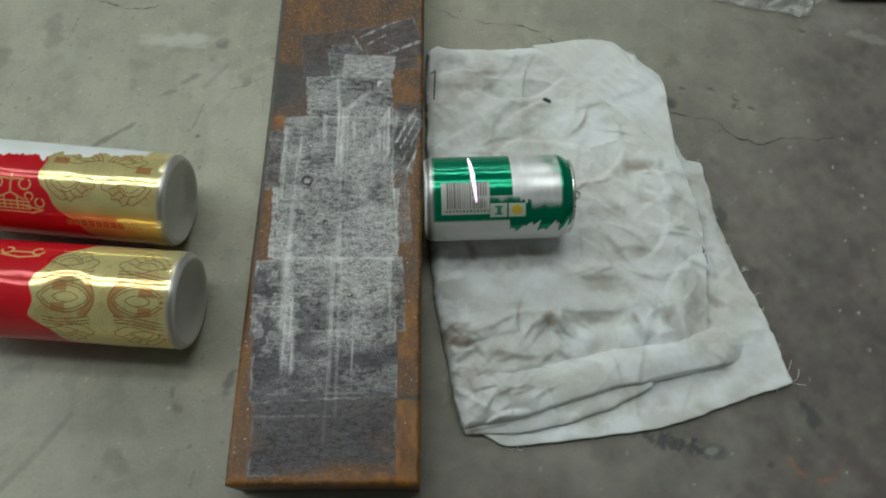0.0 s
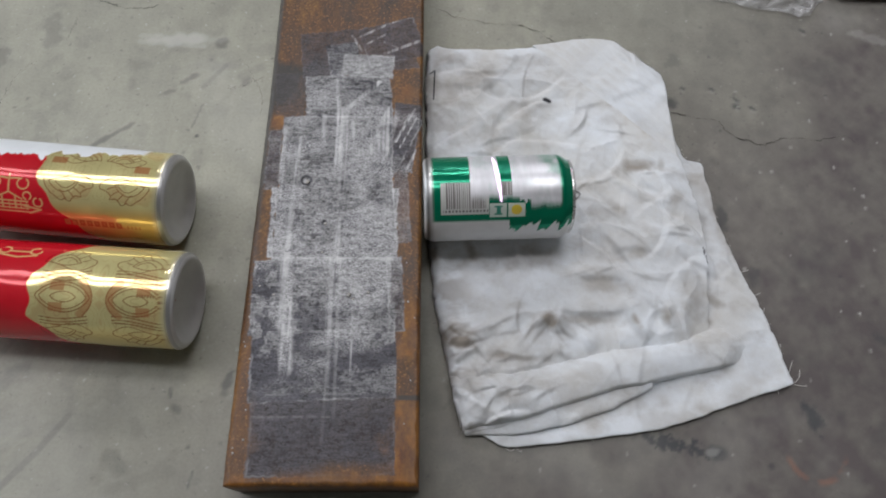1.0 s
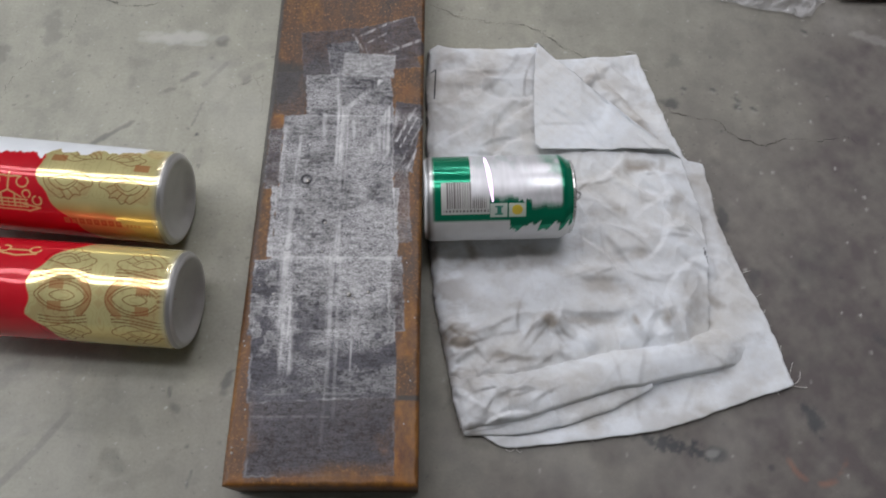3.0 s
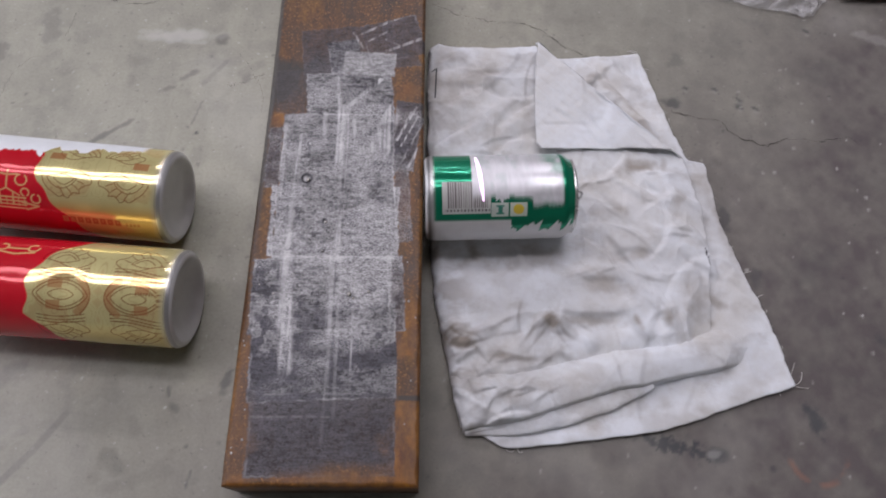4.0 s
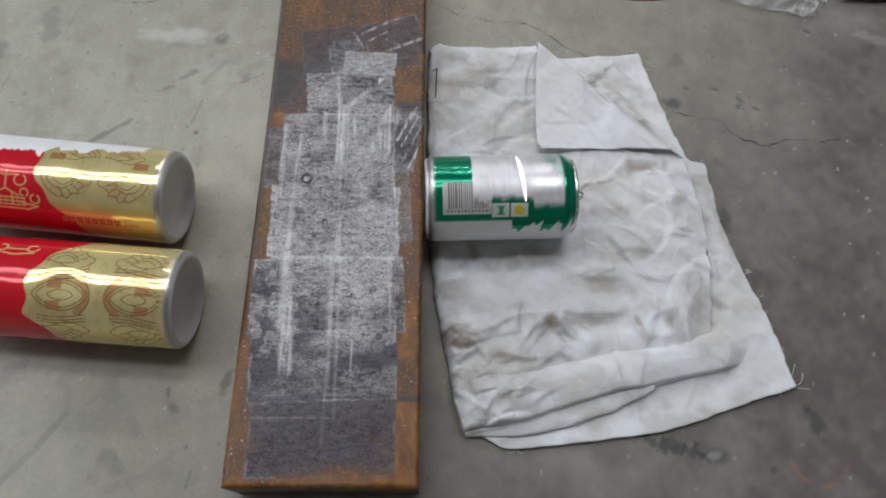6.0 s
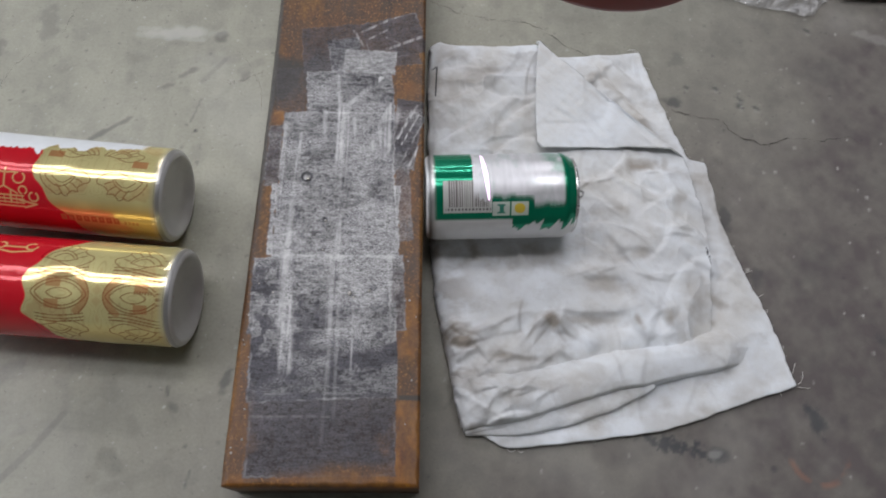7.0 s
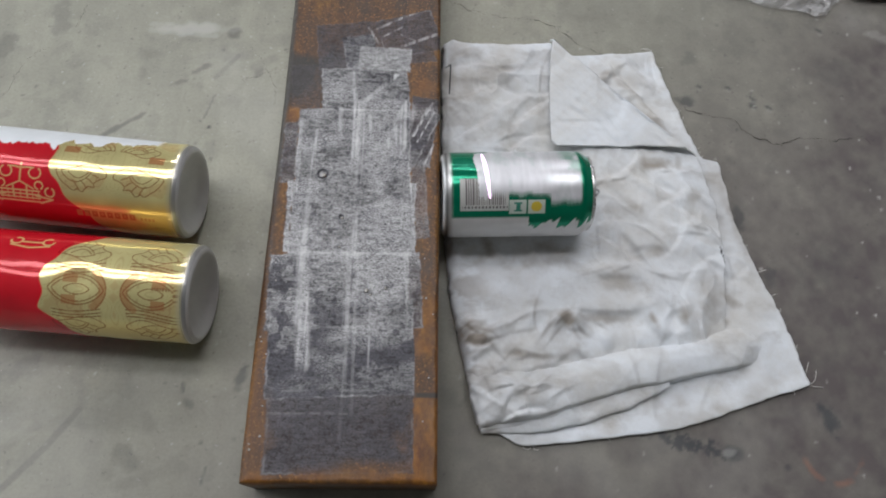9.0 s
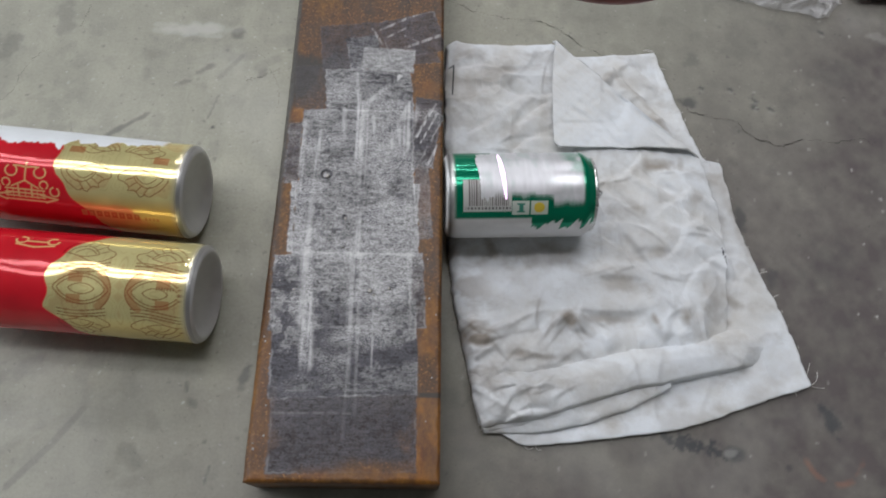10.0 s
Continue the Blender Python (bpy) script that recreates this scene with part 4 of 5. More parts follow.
CREASES = (make_creases(1, 26, -0.01, 0.24, -0.16, 0.18, 20, 50, 0.026) + make_creases(11, 16, -0.01, 0.25, -0.155, 0.17, -40, 45, 0.010)
           + make_creases(3, 8, -0.005, 0.06, -0.13, -0.06, 40, 40, 0.014) + make_creases(4, 6, 0.0, 0.08, 0.07, 0.17, 35, 25, 0.025)
           + make_creases(5, 16, 0.11, 0.22, -0.03, 0.06, -35, 25, 0.022) + make_creases(7, 20, 0.0, 0.10, -0.155, -0.085, 35, 55, 0.010))


FINE_CREASES = (make_creases(21, 26, 0.005, 0.10, -0.125, -0.065, 25, 50, 0.010) + make_creases(22, 14, 0.09, 0.20, -0.10, -0.05, -60, 25, 0.009) + make_creases(23, 22, 0.11, 0.21, -0.04, 0.06, -30, 45, 0.012)
                + make_creases(24, 7, 0.0, 0.08, 0.07, 0.17, 30, 40, 0.014) + make_creases(25, 14, 0.015, 0.07, -0.15, -0.11, 60, 50, 0.008) + make_creases(26, 12, 0.13, 0.22, 0.07, 0.17, -50, 30, 0.012))


# the folds that stand out: lines over the cloth, each with its height; the steep flank is on the side of the turn to the right
FOLDS = ((0.0040, (0.094, -0.067), (0.0925, -0.074), (0.0905, -0.082)), (0.0030, (0.093, -0.064), (0.110, -0.0655), (0.130, -0.0655), (0.148, -0.062)),
         (0.0042, (0.146, -0.056), (0.1485, -0.068), (0.152, -0.078), (0.161, -0.088)), (0.0036, (0.172, -0.060), (0.1735, -0.070), (0.176, -0.080)),
         (0.0034, (0.0905, -0.066), (0.077, -0.074), (0.067, -0.084), (0.062, -0.093)), (0.0034, (0.049, -0.076), (0.034, -0.080), (0.026, -0.087), (0.022, -0.094)),
         (0.0026, (0.030, -0.098), (0.048, -0.094), (0.066, -0.099), (0.090, -0.097)), (0.0026, (0.012, -0.086), (0.022, -0.090), (0.034, -0.088)),
         (0.0024, (0.110, -0.078), (0.114, -0.088), (0.120, -0.096)), (0.0024, (0.036, -0.105), (0.046, -0.112), (0.050, -0.121)),
         (0.0017, (0.125, 0.044), (0.138, 0.032), (0.147, 0.018)), (0.0017, (0.142, 0.050), (0.155, 0.040), (0.166, 0.030), (0.182, 0.026)),
         (0.0016, (0.196, 0.040), (0.180, 0.026), (0.164, 0.016)), (0.0015, (0.202, 0.016), (0.188, 0.004), (0.172, 0.000)))
FOLDS_FAR = ((0.0026, (0.034, 0.130), (0.022, 0.122), (0.011, 0.108)), (0.0018, (0.068, 0.130), (0.054, 0.116), (0.036, 0.102), (0.022, 0.092)), (0.0015, (0.082, 0.112), (0.068, 0.100), (0.052, 0.092)),
             (0.0022, (0.014, 0.156), (0.034, 0.150), (0.066, 0.154)), (0.0020, (0.016, 0.140), (0.032, 0.136), (0.048, 0.140)), (0.0022, (0.062, -0.012), (0.066, -0.024), (0.071, -0.036)),
             (0.0022, (0.028, -0.006), (0.031, -0.018), (0.036, -0.028)), (0.0020, (0.100, -0.040), (0.125, -0.036), (0.150, -0.040)), (0.0020, (0.130, -0.018), (0.158, -0.012), (0.180, -0.018)))


def beside(X, Y, line):
    """The signed distance from a line, and the share along it."""
    best, side, share = np.full(X.shape, 1e9), np.zeros(X.shape), np.zeros(X.shape)
    for k, (a, b) in enumerate(zip(line[:-1], line[1:])):
        e = b - a
        h = np.clip(((X - a[0]) * e[0] + (Y - a[1]) * e[1]) / max(e @ e, 1e-12), 0, 1)
        dx, dy = X - a[0] - h * e[0], Y - a[1] - h * e[1]
        r = np.hypot(dx, dy)
        near = r < best
        best, side, share = np.where(near, r, best), np.where(near, np.sign(e[0] * dy - e[1] * dx), side), np.where(near, (k + h) / (len(line) - 1), share)
    return best * side, share


def creases(X, Y):
    # second mask: brown dirt plus painted shade along each crease's steep flank
    h, soil_shade = np.zeros_like(X), np.zeros_like(X)
    for x, y, a, size, amp, bend in CREASES:
        u, v = (X - x) * math.cos(a) + (Y - y) * math.sin(a), -(X - x) * math.sin(a) + (Y - y) * math.cos(a)
        v = v - bend * u * u
        fade = np.exp(-(u / size) ** 2)
        wd = 0.0016 + 0.06 * size
        h += 0.0016 * amp * fade * (np.tanh(v / (0.5 * wd)) * np.exp(-(v / (2.6 * wd)) ** 2) + 0.5 * np.exp(-(v / wd) ** 2))
        soil_shade += 0.3 * fade * np.exp(-((v + 0.4 * wd * np.sign(amp)) / (0.7 * wd)) ** 2)
    for x, y, a, size, amp, bend in FINE_CREASES:
        near = np.nonzero((np.abs(X - x) < 2.2 * size) & (np.abs(Y - y) < 2.2 * size))[0]
        dx, dy = X[near] - x, Y[near] - y
        u, v = dx * math.cos(a) + dy * math.sin(a), -dx * math.sin(a) + dy * math.cos(a)
        v = v - 1.1 * bend * u * u
        fade = np.exp(-(u / size) ** 2)
        h[near] += 0.0013 * abs(amp) * fade * np.where(v > 0, np.exp(-(v / 0.0042) ** 2), np.exp(-(v / 0.0011) ** 2))
        soil_shade[near] += 0.6 * fade * np.exp(-((v + 0.0012) / 0.0014) ** 2)
    for amp, *line in FOLDS + FOLDS_FAR:
        d, share = beside(X, Y, along(line, np.linspace(0, 1, 12)))
        live = np.sin(np.pi * np.clip(share, 0.03, 0.97)) ** 0.6
        h += amp * live * np.where(d > 0, np.exp(-(d / 0.0085) ** 2), np.exp(-(d / 0.0028) ** 2))
        soil_shade += 0.55 * live * np.exp(-((d + 0.0022) / 0.0026) ** 2) * smooth(0.3, 0.6, fbm(X * 70, Y * 70, 17))
    return h, soil_shade


def wrinkle(X, Y, k=0):
    shape = X.shape
    X, Y = X.ravel(), Y.ravel()
    wx, wy = X + 0.02 * (fbm(X * 16, Y * 16, k + 1) - 0.5), Y + 0.02 * (fbm(X * 16, Y * 16, k + 2) - 0.5)
    a = 1 - np.abs(2 * fbm(wx * 26, wy * 34, k + 5, 2) - 1)
    b = 1 - np.abs(2 * fbm(wx * 70, wy * 60, k + 9, 3) - 1)
    out = 0.0019 * (a ** 3 - 0.5) + 0.0007 * (b ** 3 - 0.4) + 0.011 * (fbm(X * 11, Y * 15, k + 14, 2) - 0.5)
    return (out + creases(X, Y)[0]).reshape(shape)


# stains, and painted shade of folds, flap and can: place, half length and width, turn, strength
STAINS_SHADE = ((0.087, -0.073, 0.010, 0.007, -20, 0.75), (0.118, -0.0715, 0.030, 0.0045, 0, 0.50), (0.1505, -0.072, 0.004, 0.014, 20, 0.65), (0.1735, -0.071, 0.005, 0.009, 10, 0.75),
          (0.215, -0.054, 0.009, 0.005, -30, 0.60), (0.210, -0.070, 0.006, 0.005, 0, 0.65), (0.018, -0.090, 0.012, 0.006, -10, 0.55), (0.066, -0.1005, 0.024, 0.0035, -4, 0.50),
          # the wide row at the end paints soft shade below the can
          (0.160, -0.018, 0.016, 0.006, 10, 0.45), (0.128, -0.045, 0.022, 0.008, -8, 0.42), (0.030, -0.016, 0.005, 0.012, 15, 0.55), (0.076, -0.020, 0.026, 0.012, 0, 0.50))
STAINS_SHADE_FAR = ((0.019, 0.164, 0.014, 0.006, -10, 0.38), (0.053, 0.149, 0.022, 0.005, 8, 0.24), (0.031, 0.137, 0.008, 0.004, -20, 0.28), (0.168, 0.058, 0.018, 0.008, 0, 0.85),
              # the three thin slanted rows paint shade under the tent-shaped crease
              (0.187, 0.060, 0.004, 0.012, -15, 0.45), (0.145, 0.022, 0.014, 0.005, -40, 0.30), (0.195, 0.030, 0.012, 0.006, 40, 0.32), (0.175, 0.100, 0.020, 0.006, -50, 0.48), (0.133, 0.1465, 0.013, 0.0035, 50, 0.42), (0.152, 0.138, 0.014, 0.0040, -52, 0.46), (0.167, 0.119, 0.014, 0.0040, -48, 0.40),
              # the tall narrow row at x 0.078 paints shade left of the flap
              (0.078, 0.100, 0.006, 0.030, 0, 0.14), (0.002, 0.150, 0.006, 0.020, 0, 0.30), (0.198, -0.048, 0.016, 0.020, 0, 0.28), (0.232, 0.010, 0.008, 0.040, 12, 0.30))


def cloth_dirt_shade(X, Y):
    soil_shade = creases(X, Y)[1]
    d = np.minimum(soil_shade, 0.8) * (0.06 + 0.35 * smooth(0.40, 0.66, fbm(X * 26, Y * 34, 111)) * smooth(-0.12, -0.08, Y) * smooth(0.02, -0.05, Y))
    for x, y, rx, ry, turn, amount in STAINS_SHADE + STAINS_SHADE_FAR:
        c, s = math.cos(radians(turn)), math.sin(radians(turn))
        a, b = ((X - x) * c + (Y - y) * s) / rx, (-(X - x) * s + (Y - y) * c) / ry
        r = np.hypot(a, b) + 1.5 * (fbm(X * 75, Y * 75, 151) - 0.5)
        d = np.maximum(d, 0.92 * amount * (1 - smooth(0.15, 1.15, r)))
    d += (0.45 - 0.25 * smooth(0.0, 0.04, Y)) * smooth(0.42, 0.62, fbm(X * 46, Y * 60, 121)) * smooth(0.022, 0.002, X - 0.012 + 0.1 * np.minimum(Y + 0.03, 0))
    d += 0.20 * smooth(0.5, 0.75, fbm(X * 60, Y * 80, 127)) + 0.20 * smooth(0.42, 0.75, fbm(X * 13, Y * 17, 137)) * smooth(-0.125, -0.09, Y + 0.2 * (0.1 - X))
    # blotchy darker tone, denser towards the near border
    d += 0.30 * smooth(0.36, 0.62, fbm(X * 30, Y * 50, 143)) * smooth(-0.10, -0.135, Y + 0.25 * (0.2 - X))
    return np.clip(d, 0, 0.85)


def sheet(name, top, right, bottom, left, nu, nv, height, thick, ink=()):
    """A cloth layer spanned between four borders; the borders run left to right and top to bottom."""
    q, w = np.linspace(0, 1, nu), np.linspace(0, 1, nv)
    T, B, L, R = along(top, q), along(bottom, q), along(left, w), along(right, w)
    u, v = [a[..., None] for a in np.meshgrid(q, w, indexing="ij")]
    P = (1 - v) * T[:, None] + v * B[:, None] + (1 - u) * L[None] + u * R[None]
    P -= (1 - u) * (1 - v) * T[0] + u * (1 - v) * T[-1] + (1 - u) * v * B[0] + u * v * B[-1]
    X, Y = P[..., 0].ravel(), P[..., 1].ravel()
    ragged = 0.0026 * (fbm(X * 210, Y * 210, 71) - 0.5) + 0.0030 * (fbm(X * 48, Y * 48, 73, 3) - 0.5)
    X, Y = np.maximum(X + ragged, -0.0066), Y + 0.0028 * (fbm(X * 48, Y * 48, 79, 3) - 0.5)
    u, v = u.repeat(nv, 1).ravel() if u.shape[1] == 1 else u[..., 0].ravel(), v[..., 0].ravel()
    Z = np.maximum(height(X, Y, u, v), 0.0012)
    n = len(X)
    faces = grid_faces(nu, nv)[:, ::-1]
    rim = [i * nv for i in range(nu)] + [(nu - 1) * nv + j for j in range(1, nv)] + [i * nv + nv - 1 for i in range(nu - 2, -1, -1)] + list(range(nv - 2, 0, -1))
    m = len(rim)
    under = np.stack([X, Y, np.maximum(Z - thick, 0.0004)], 1)
    sides = [(rim[k], rim[(k + 1) % m], n + rim[(k + 1) % m], n + rim[k]) for k in range(m)]
    marks = np.zeros(n)
    for x0, y0, x1, y1, wd in ink:
        stroke(marks, X, Y, ((x0, y0), (x1, y1)), wd)
    both = np.concatenate([np.stack([X, Y, Z], 1), under])
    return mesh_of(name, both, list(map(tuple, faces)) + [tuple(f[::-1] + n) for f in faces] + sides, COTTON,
                   masks={"dirt_shade": np.tile(cloth_dirt_shade(X, Y), 2), "ink": np.tile(marks, 2)})


FOLD_A, FOLD_C = np.array((0.088, 0.181)), np.array((0.203, 0.067))
FLAP_STRIPS, FLAP_W = 10, 0.0082


def flap_axes():
    e = (FOLD_C - FOLD_A) / np.linalg.norm(FOLD_C - FOLD_A)
    return e, np.array((-e[1], e[0]))


def round_edge(d, reach):
    return np.sqrt(np.clip(1 - (1 - np.minimum(d / reach, 1)) ** 2, 0, 1))


def cloth():
    thing = tagged(new("folded_cloth"), "soiled white cotton cloth folded in layers beside the bar", "cloth")
    e, nrm = flap_axes()

    def low(X, Y, u, v):
        rim = np.minimum.reduce([u, 1 - u, v, 1 - v])
        z = 0.0040 + 0.8 * wrinkle(X, Y, 3) * smooth(0, 0.035, rim)
        for line, amp in ((((0.118, 0.130), (0.128, 0.139), (0.141, 0.1545), (0.145, 0.157)), 0.0072), (((0.139, 0.157), (0.147, 0.147), (0.155, 0.1345), (0.169, 0.117), (0.185, 0.092)), -0.0078),
                          (((0.150, 0.170), (0.160, 0.157), (0.172, 0.147), (0.184, 0.142)), -0.0045), (((0.172, 0.112), (0.183, 0.104), (0.194, 0.098)), -0.003)):
            d, share = beside(X, Y, along(line, np.linspace(0, 1, 12)))
            d = d * np.sign(amp)
            ridge = abs(amp) / amp * np.sin(np.pi * np.clip(share, 0.05, 0.95)) ** 0.5 * np.where(d > 0, np.exp(-(d / 0.014) ** 2), np.exp(-(d / 0.0042) ** 2))
            z = z + amp * ridge
        return z

    part("lower_layer", sheet("lower_layer", ((0.004, 0.168), (0.09, 0.171), (0.135, 0.173), (0.181, 0.179)),
                              ((0.181, 0.179), (0.194, 0.126), (0.210, 0.0695), (0.2255, 0.068), (0.228, 0.016), (0.240, -0.028), (0.255, -0.069), (0.2655, -0.1175)),
                              ((0.030, -0.151), (0.050, -0.1625), (0.085, -0.160), (0.118, -0.1565), (0.168, -0.1485), (0.215, -0.134), (0.2655, -0.1175)),
                              ((0.004, 0.168), (0.0, 0.0), (0.030, -0.151)), 190, 230, low, 0.0016), None, thing)

    def mid(X, Y, u, v):
        return 0.0052 + 0.4 * wrinkle(X, Y, 13) + 0.002 * round_edge(1 - v, 0.3) - 0.003 * smooth(0.6, 0.2, v)

    part("middle_layer", sheet("middle_layer", ((0.022, -0.13), (0.1, -0.118), (0.158, -0.108)), ((0.158, -0.108), (0.160, -0.1205)),
                               ((0.024, -0.1545), (0.058, -0.1535), (0.098, -0.1465), (0.134, -0.1335), (0.160, -0.1195)), ((0.022, -0.13), (0.024, -0.1545)), 120, 24, mid, 0.0016), None, thing)

    def thin(X, Y, u, v):
        return 0.0085 + 0.12 * wrinkle(X, Y, 53) - 0.0035 * (1 - round_edge(1 - v, 0.2)) - 0.004 * smooth(0.6, 1.0, u) - 0.005 * smooth(0.7, 0.3, v)

    part("middle_layer", sheet("middle_layer", ((0.020, -0.135), (0.06, -0.128), (0.105, -0.118)), ((0.105, -0.118), (0.108, -0.1325)),
                               ((0.0225, -0.1545), (0.046, -0.1508), (0.075, -0.1435), (0.108, -0.1325)), ((0.020, -0.135), (0.0225, -0.1545)), 100, 24, thin, 0.0014), None, thing)

    def high(X, Y, u, v):
        lift = 0.0035 + 0.0095 * round_edge(u, 0.05) * (0.55 + 0.45 * round_edge(v, 0.05))
        lift -= 0.004 * smooth(0.86, 1.0, u) * smooth(0.5, 0.7, v)
        lift -= 0.005 * smooth(0.90, 0.97, v)
        under_can = np.exp(-(((Y - 0.012) / 0.03) ** 4)) * (X < 0.115)
        lift -= 0.0030 * np.exp(-((Y + 0.078 - 0.11 * (X - 0.1)) / 0.009) ** 2) * smooth(0.02, 0.06, X)
        return lift + wrinkle(X, Y, 23) * (1 - 0.75 * under_can) * smooth(0.0, 0.03, u) * (1 - smooth(0.90, 1.0, u) * smooth(0.62, 0.5, v))

    part("upper_layer", sheet("upper_layer", ((-0.0065, 0.176), (0.002, 0.1815), (0.018, 0.177), (0.05, 0.1765), (0.088, 0.182)),
                              ((0.088, 0.182), (0.146, 0.124), (0.203, 0.067), (0.213, 0.02), (0.214, -0.008), (0.2085, -0.068), (0.206, -0.092)),
                              ((0.020, -0.149), (0.055, -0.137), (0.128, -0.115), (0.206, -0.092)),
                              ((-0.0065, 0.176), (-0.0068, 0.109), (-0.005, 0.055), (-0.003, -0.005), (0.002, -0.061), (0.010, -0.095), (0.020, -0.149)), 230, 330, high, 0.0018,
                              ((0.0015, 0.153, 0.0005, 0.124, 0.0011), (-0.0025, 0.150, 0.0005, 0.1525, 0.0009), (0.2115, -0.012, 0.2125, -0.026, 0.001), (0.0955, 0.1235, 0.0985, 0.1222, 0.004))), None, thing)

    def roll(X, Y, u, v):
        z = 0.0105 + 0.0048 * np.sin(np.pi * np.clip(v * 0.8 + 0.1, 0, 1)) * (1 - 0.6 * smooth(0.55, 1.0, u)) - 0.0065 * (1 - round_edge(1 - v, 0.08))
        z -= 0.0030 * smooth(0.5, 1.0, u) + 0.0075 * smooth(0.90, 1.0, u) + 0.005 * (1 - round_edge(u, 0.06))
        return z + (0.4 + 0.8 * smooth(0.4, 0.1, u)) * wrinkle(X, Y, 33) - 0.0045 * (1 - smooth(0, 0.35, v))

    part("hem_roll", sheet("hem_roll", ((0.0125, -0.112), (0.055, -0.113), (0.139, -0.0905), (0.188, -0.0785), (0.239, -0.0725)), ((0.239, -0.0725), (0.240, -0.087), (0.232, -0.1015)),
                           ((0.0215, -0.1525), (0.066, -0.143), (0.128, -0.1245), (0.18, -0.113), (0.232, -0.1015)), ((0.0125, -0.112), (0.0155, -0.13), (0.0215, -0.1525)),
                           190, 60, roll, 0.0020), None, thing, "rolled hem of the cloth")
    # loose threads along the torn border
    hem = along(((0.181, 0.179), (0.194, 0.126), (0.210, 0.0695), (0.2255, 0.068), (0.228, 0.016), (0.240, -0.028), (0.255, -0.069), (0.2655, -0.1175)), RNG.uniform(0.0, 1.0, 34))
    hem = np.concatenate([hem, along(((0.05, -0.1625), (0.118, -0.1565), (0.168, -0.1485), (0.2655, -0.1175)), RNG.uniform(0, 1, 9))])
    fray = [(x - 0.0005, y, RNG.uniform(0.002, 0.006), RNG.uniform(-20, 90)) for x, y in hem]
    for x, y, size, turn in fray + [tuple(r) for r in ((0.2655, -0.1175, 0.011, -10), (0.2635, -0.110, 0.012, 60), (0.262, -0.105, 0.009, 100), (0.248, -0.05, 0.008, 40), (0.240, -0.03, 0.010, 20),
                             (0.244, -0.04, 0.007, 80), (0.190, 0.135, 0.008, 120), (0.1815, 0.179, 0.012, 100), (0.1795, 0.18, 0.008, 130), (0.2, 0.108, 0.006, 60),
                             (0.2655, -0.1165, 0.014, 20), (0.052, -0.1625, 0.008, -60), (0.06, -0.162, 0.006, -100))]:
        q = np.linspace(0, 1, 14)
        bend = RNG.uniform(-2.4, 2.4)
        a = radians(turn) + bend * q
        p = np.stack([x + np.cumsum(np.cos(a)) * size / 14, y + np.cumsum(np.sin(a)) * size / 14, 0.003 - 0.002 * q], 1)
        cv = bpy.data.curves.new("frayed_thread", "CURVE")
        cv.dimensions, cv.bevel_depth, cv.bevel_resolution = "3D", 0.00022, 1
        sp = cv.splines.new("POLY")
        sp.points.add(13)
        for pt, c in zip(sp.points, p):
            pt.co = (*c, 1)
        cv.materials.append(THREAD)
        part("frayed_thread", cv, None, thing)
    # the corner that the air stream turns over: narrow strips hinged on one another
    span = float(np.linalg.norm(FOLD_C - FOLD_A))
    strips = []
    tip_u, tip_p = 0.072, FLAP_STRIPS * FLAP_W
    for k in range(FLAP_STRIPS):
        nu, nv = 70, 7
        W = np.linspace(max(0, k * FLAP_W - 0.0003), (k + 1) * FLAP_W + 0.0003, nv)
        lo_u, hi_u = tip_u * (W / tip_p) ** 1.15 * 0.97, span - (span - tip_u - 0.004) * (W / tip_p) ** 0.9
        u = lo_u[None] + (hi_u - lo_u)[None] * np.linspace(0, 1, nu)[:, None]
        p = np.repeat(W[None], nu, 0)
        gx, gy = FOLD_A[0] + u * e[0] + p * nrm[0], FOLD_A[1] + u * e[1] + p * nrm[1]
        z = 0.8 * wrinkle(gx, gy, 43) * smooth(0, 0.012, p)
        top = np.stack([u.ravel(), (p - k * FLAP_W).ravel(), z.ravel()], 1)
        n = len(top)
        faces = grid_faces(nu, nv)
        last = nu * nv - 1
        sides = [(j, j + 1, n + j + 1, n + j) for j in range(nv - 1)] + [(last - j, last - j - 1, n + last - j - 1, n + last - j) for j in range(nv - 1)]
        if k == FLAP_STRIPS - 1:
            sides += [(i * nv + nv - 1, (i + 1) * nv + nv - 1, n + (i + 1) * nv + nv - 1, n + i * nv + nv - 1) for i in range(nu - 1)]
        dirt_shade = 0.3 * cloth_dirt_shade(gx.ravel(), gy.ravel())
        mark = np.zeros(n)
        stroke(mark, gx.ravel(), gy.ravel(), ((0.105, 0.13), (0.107, 0.1295)), 0.003)
        me = mesh_of("flap_strip", np.concatenate([top, top - (0, 0, 0.0012)]), list(map(tuple, faces)) + [tuple(f[::-1] + n) for f in faces] + sides, COTTON,
                     masks={"dirt_shade": np.tile(dirt_shade, 2), "ink": np.tile(mark, 2)})
        strips.append(part("flap_strip", me, None, thing))
    return strips


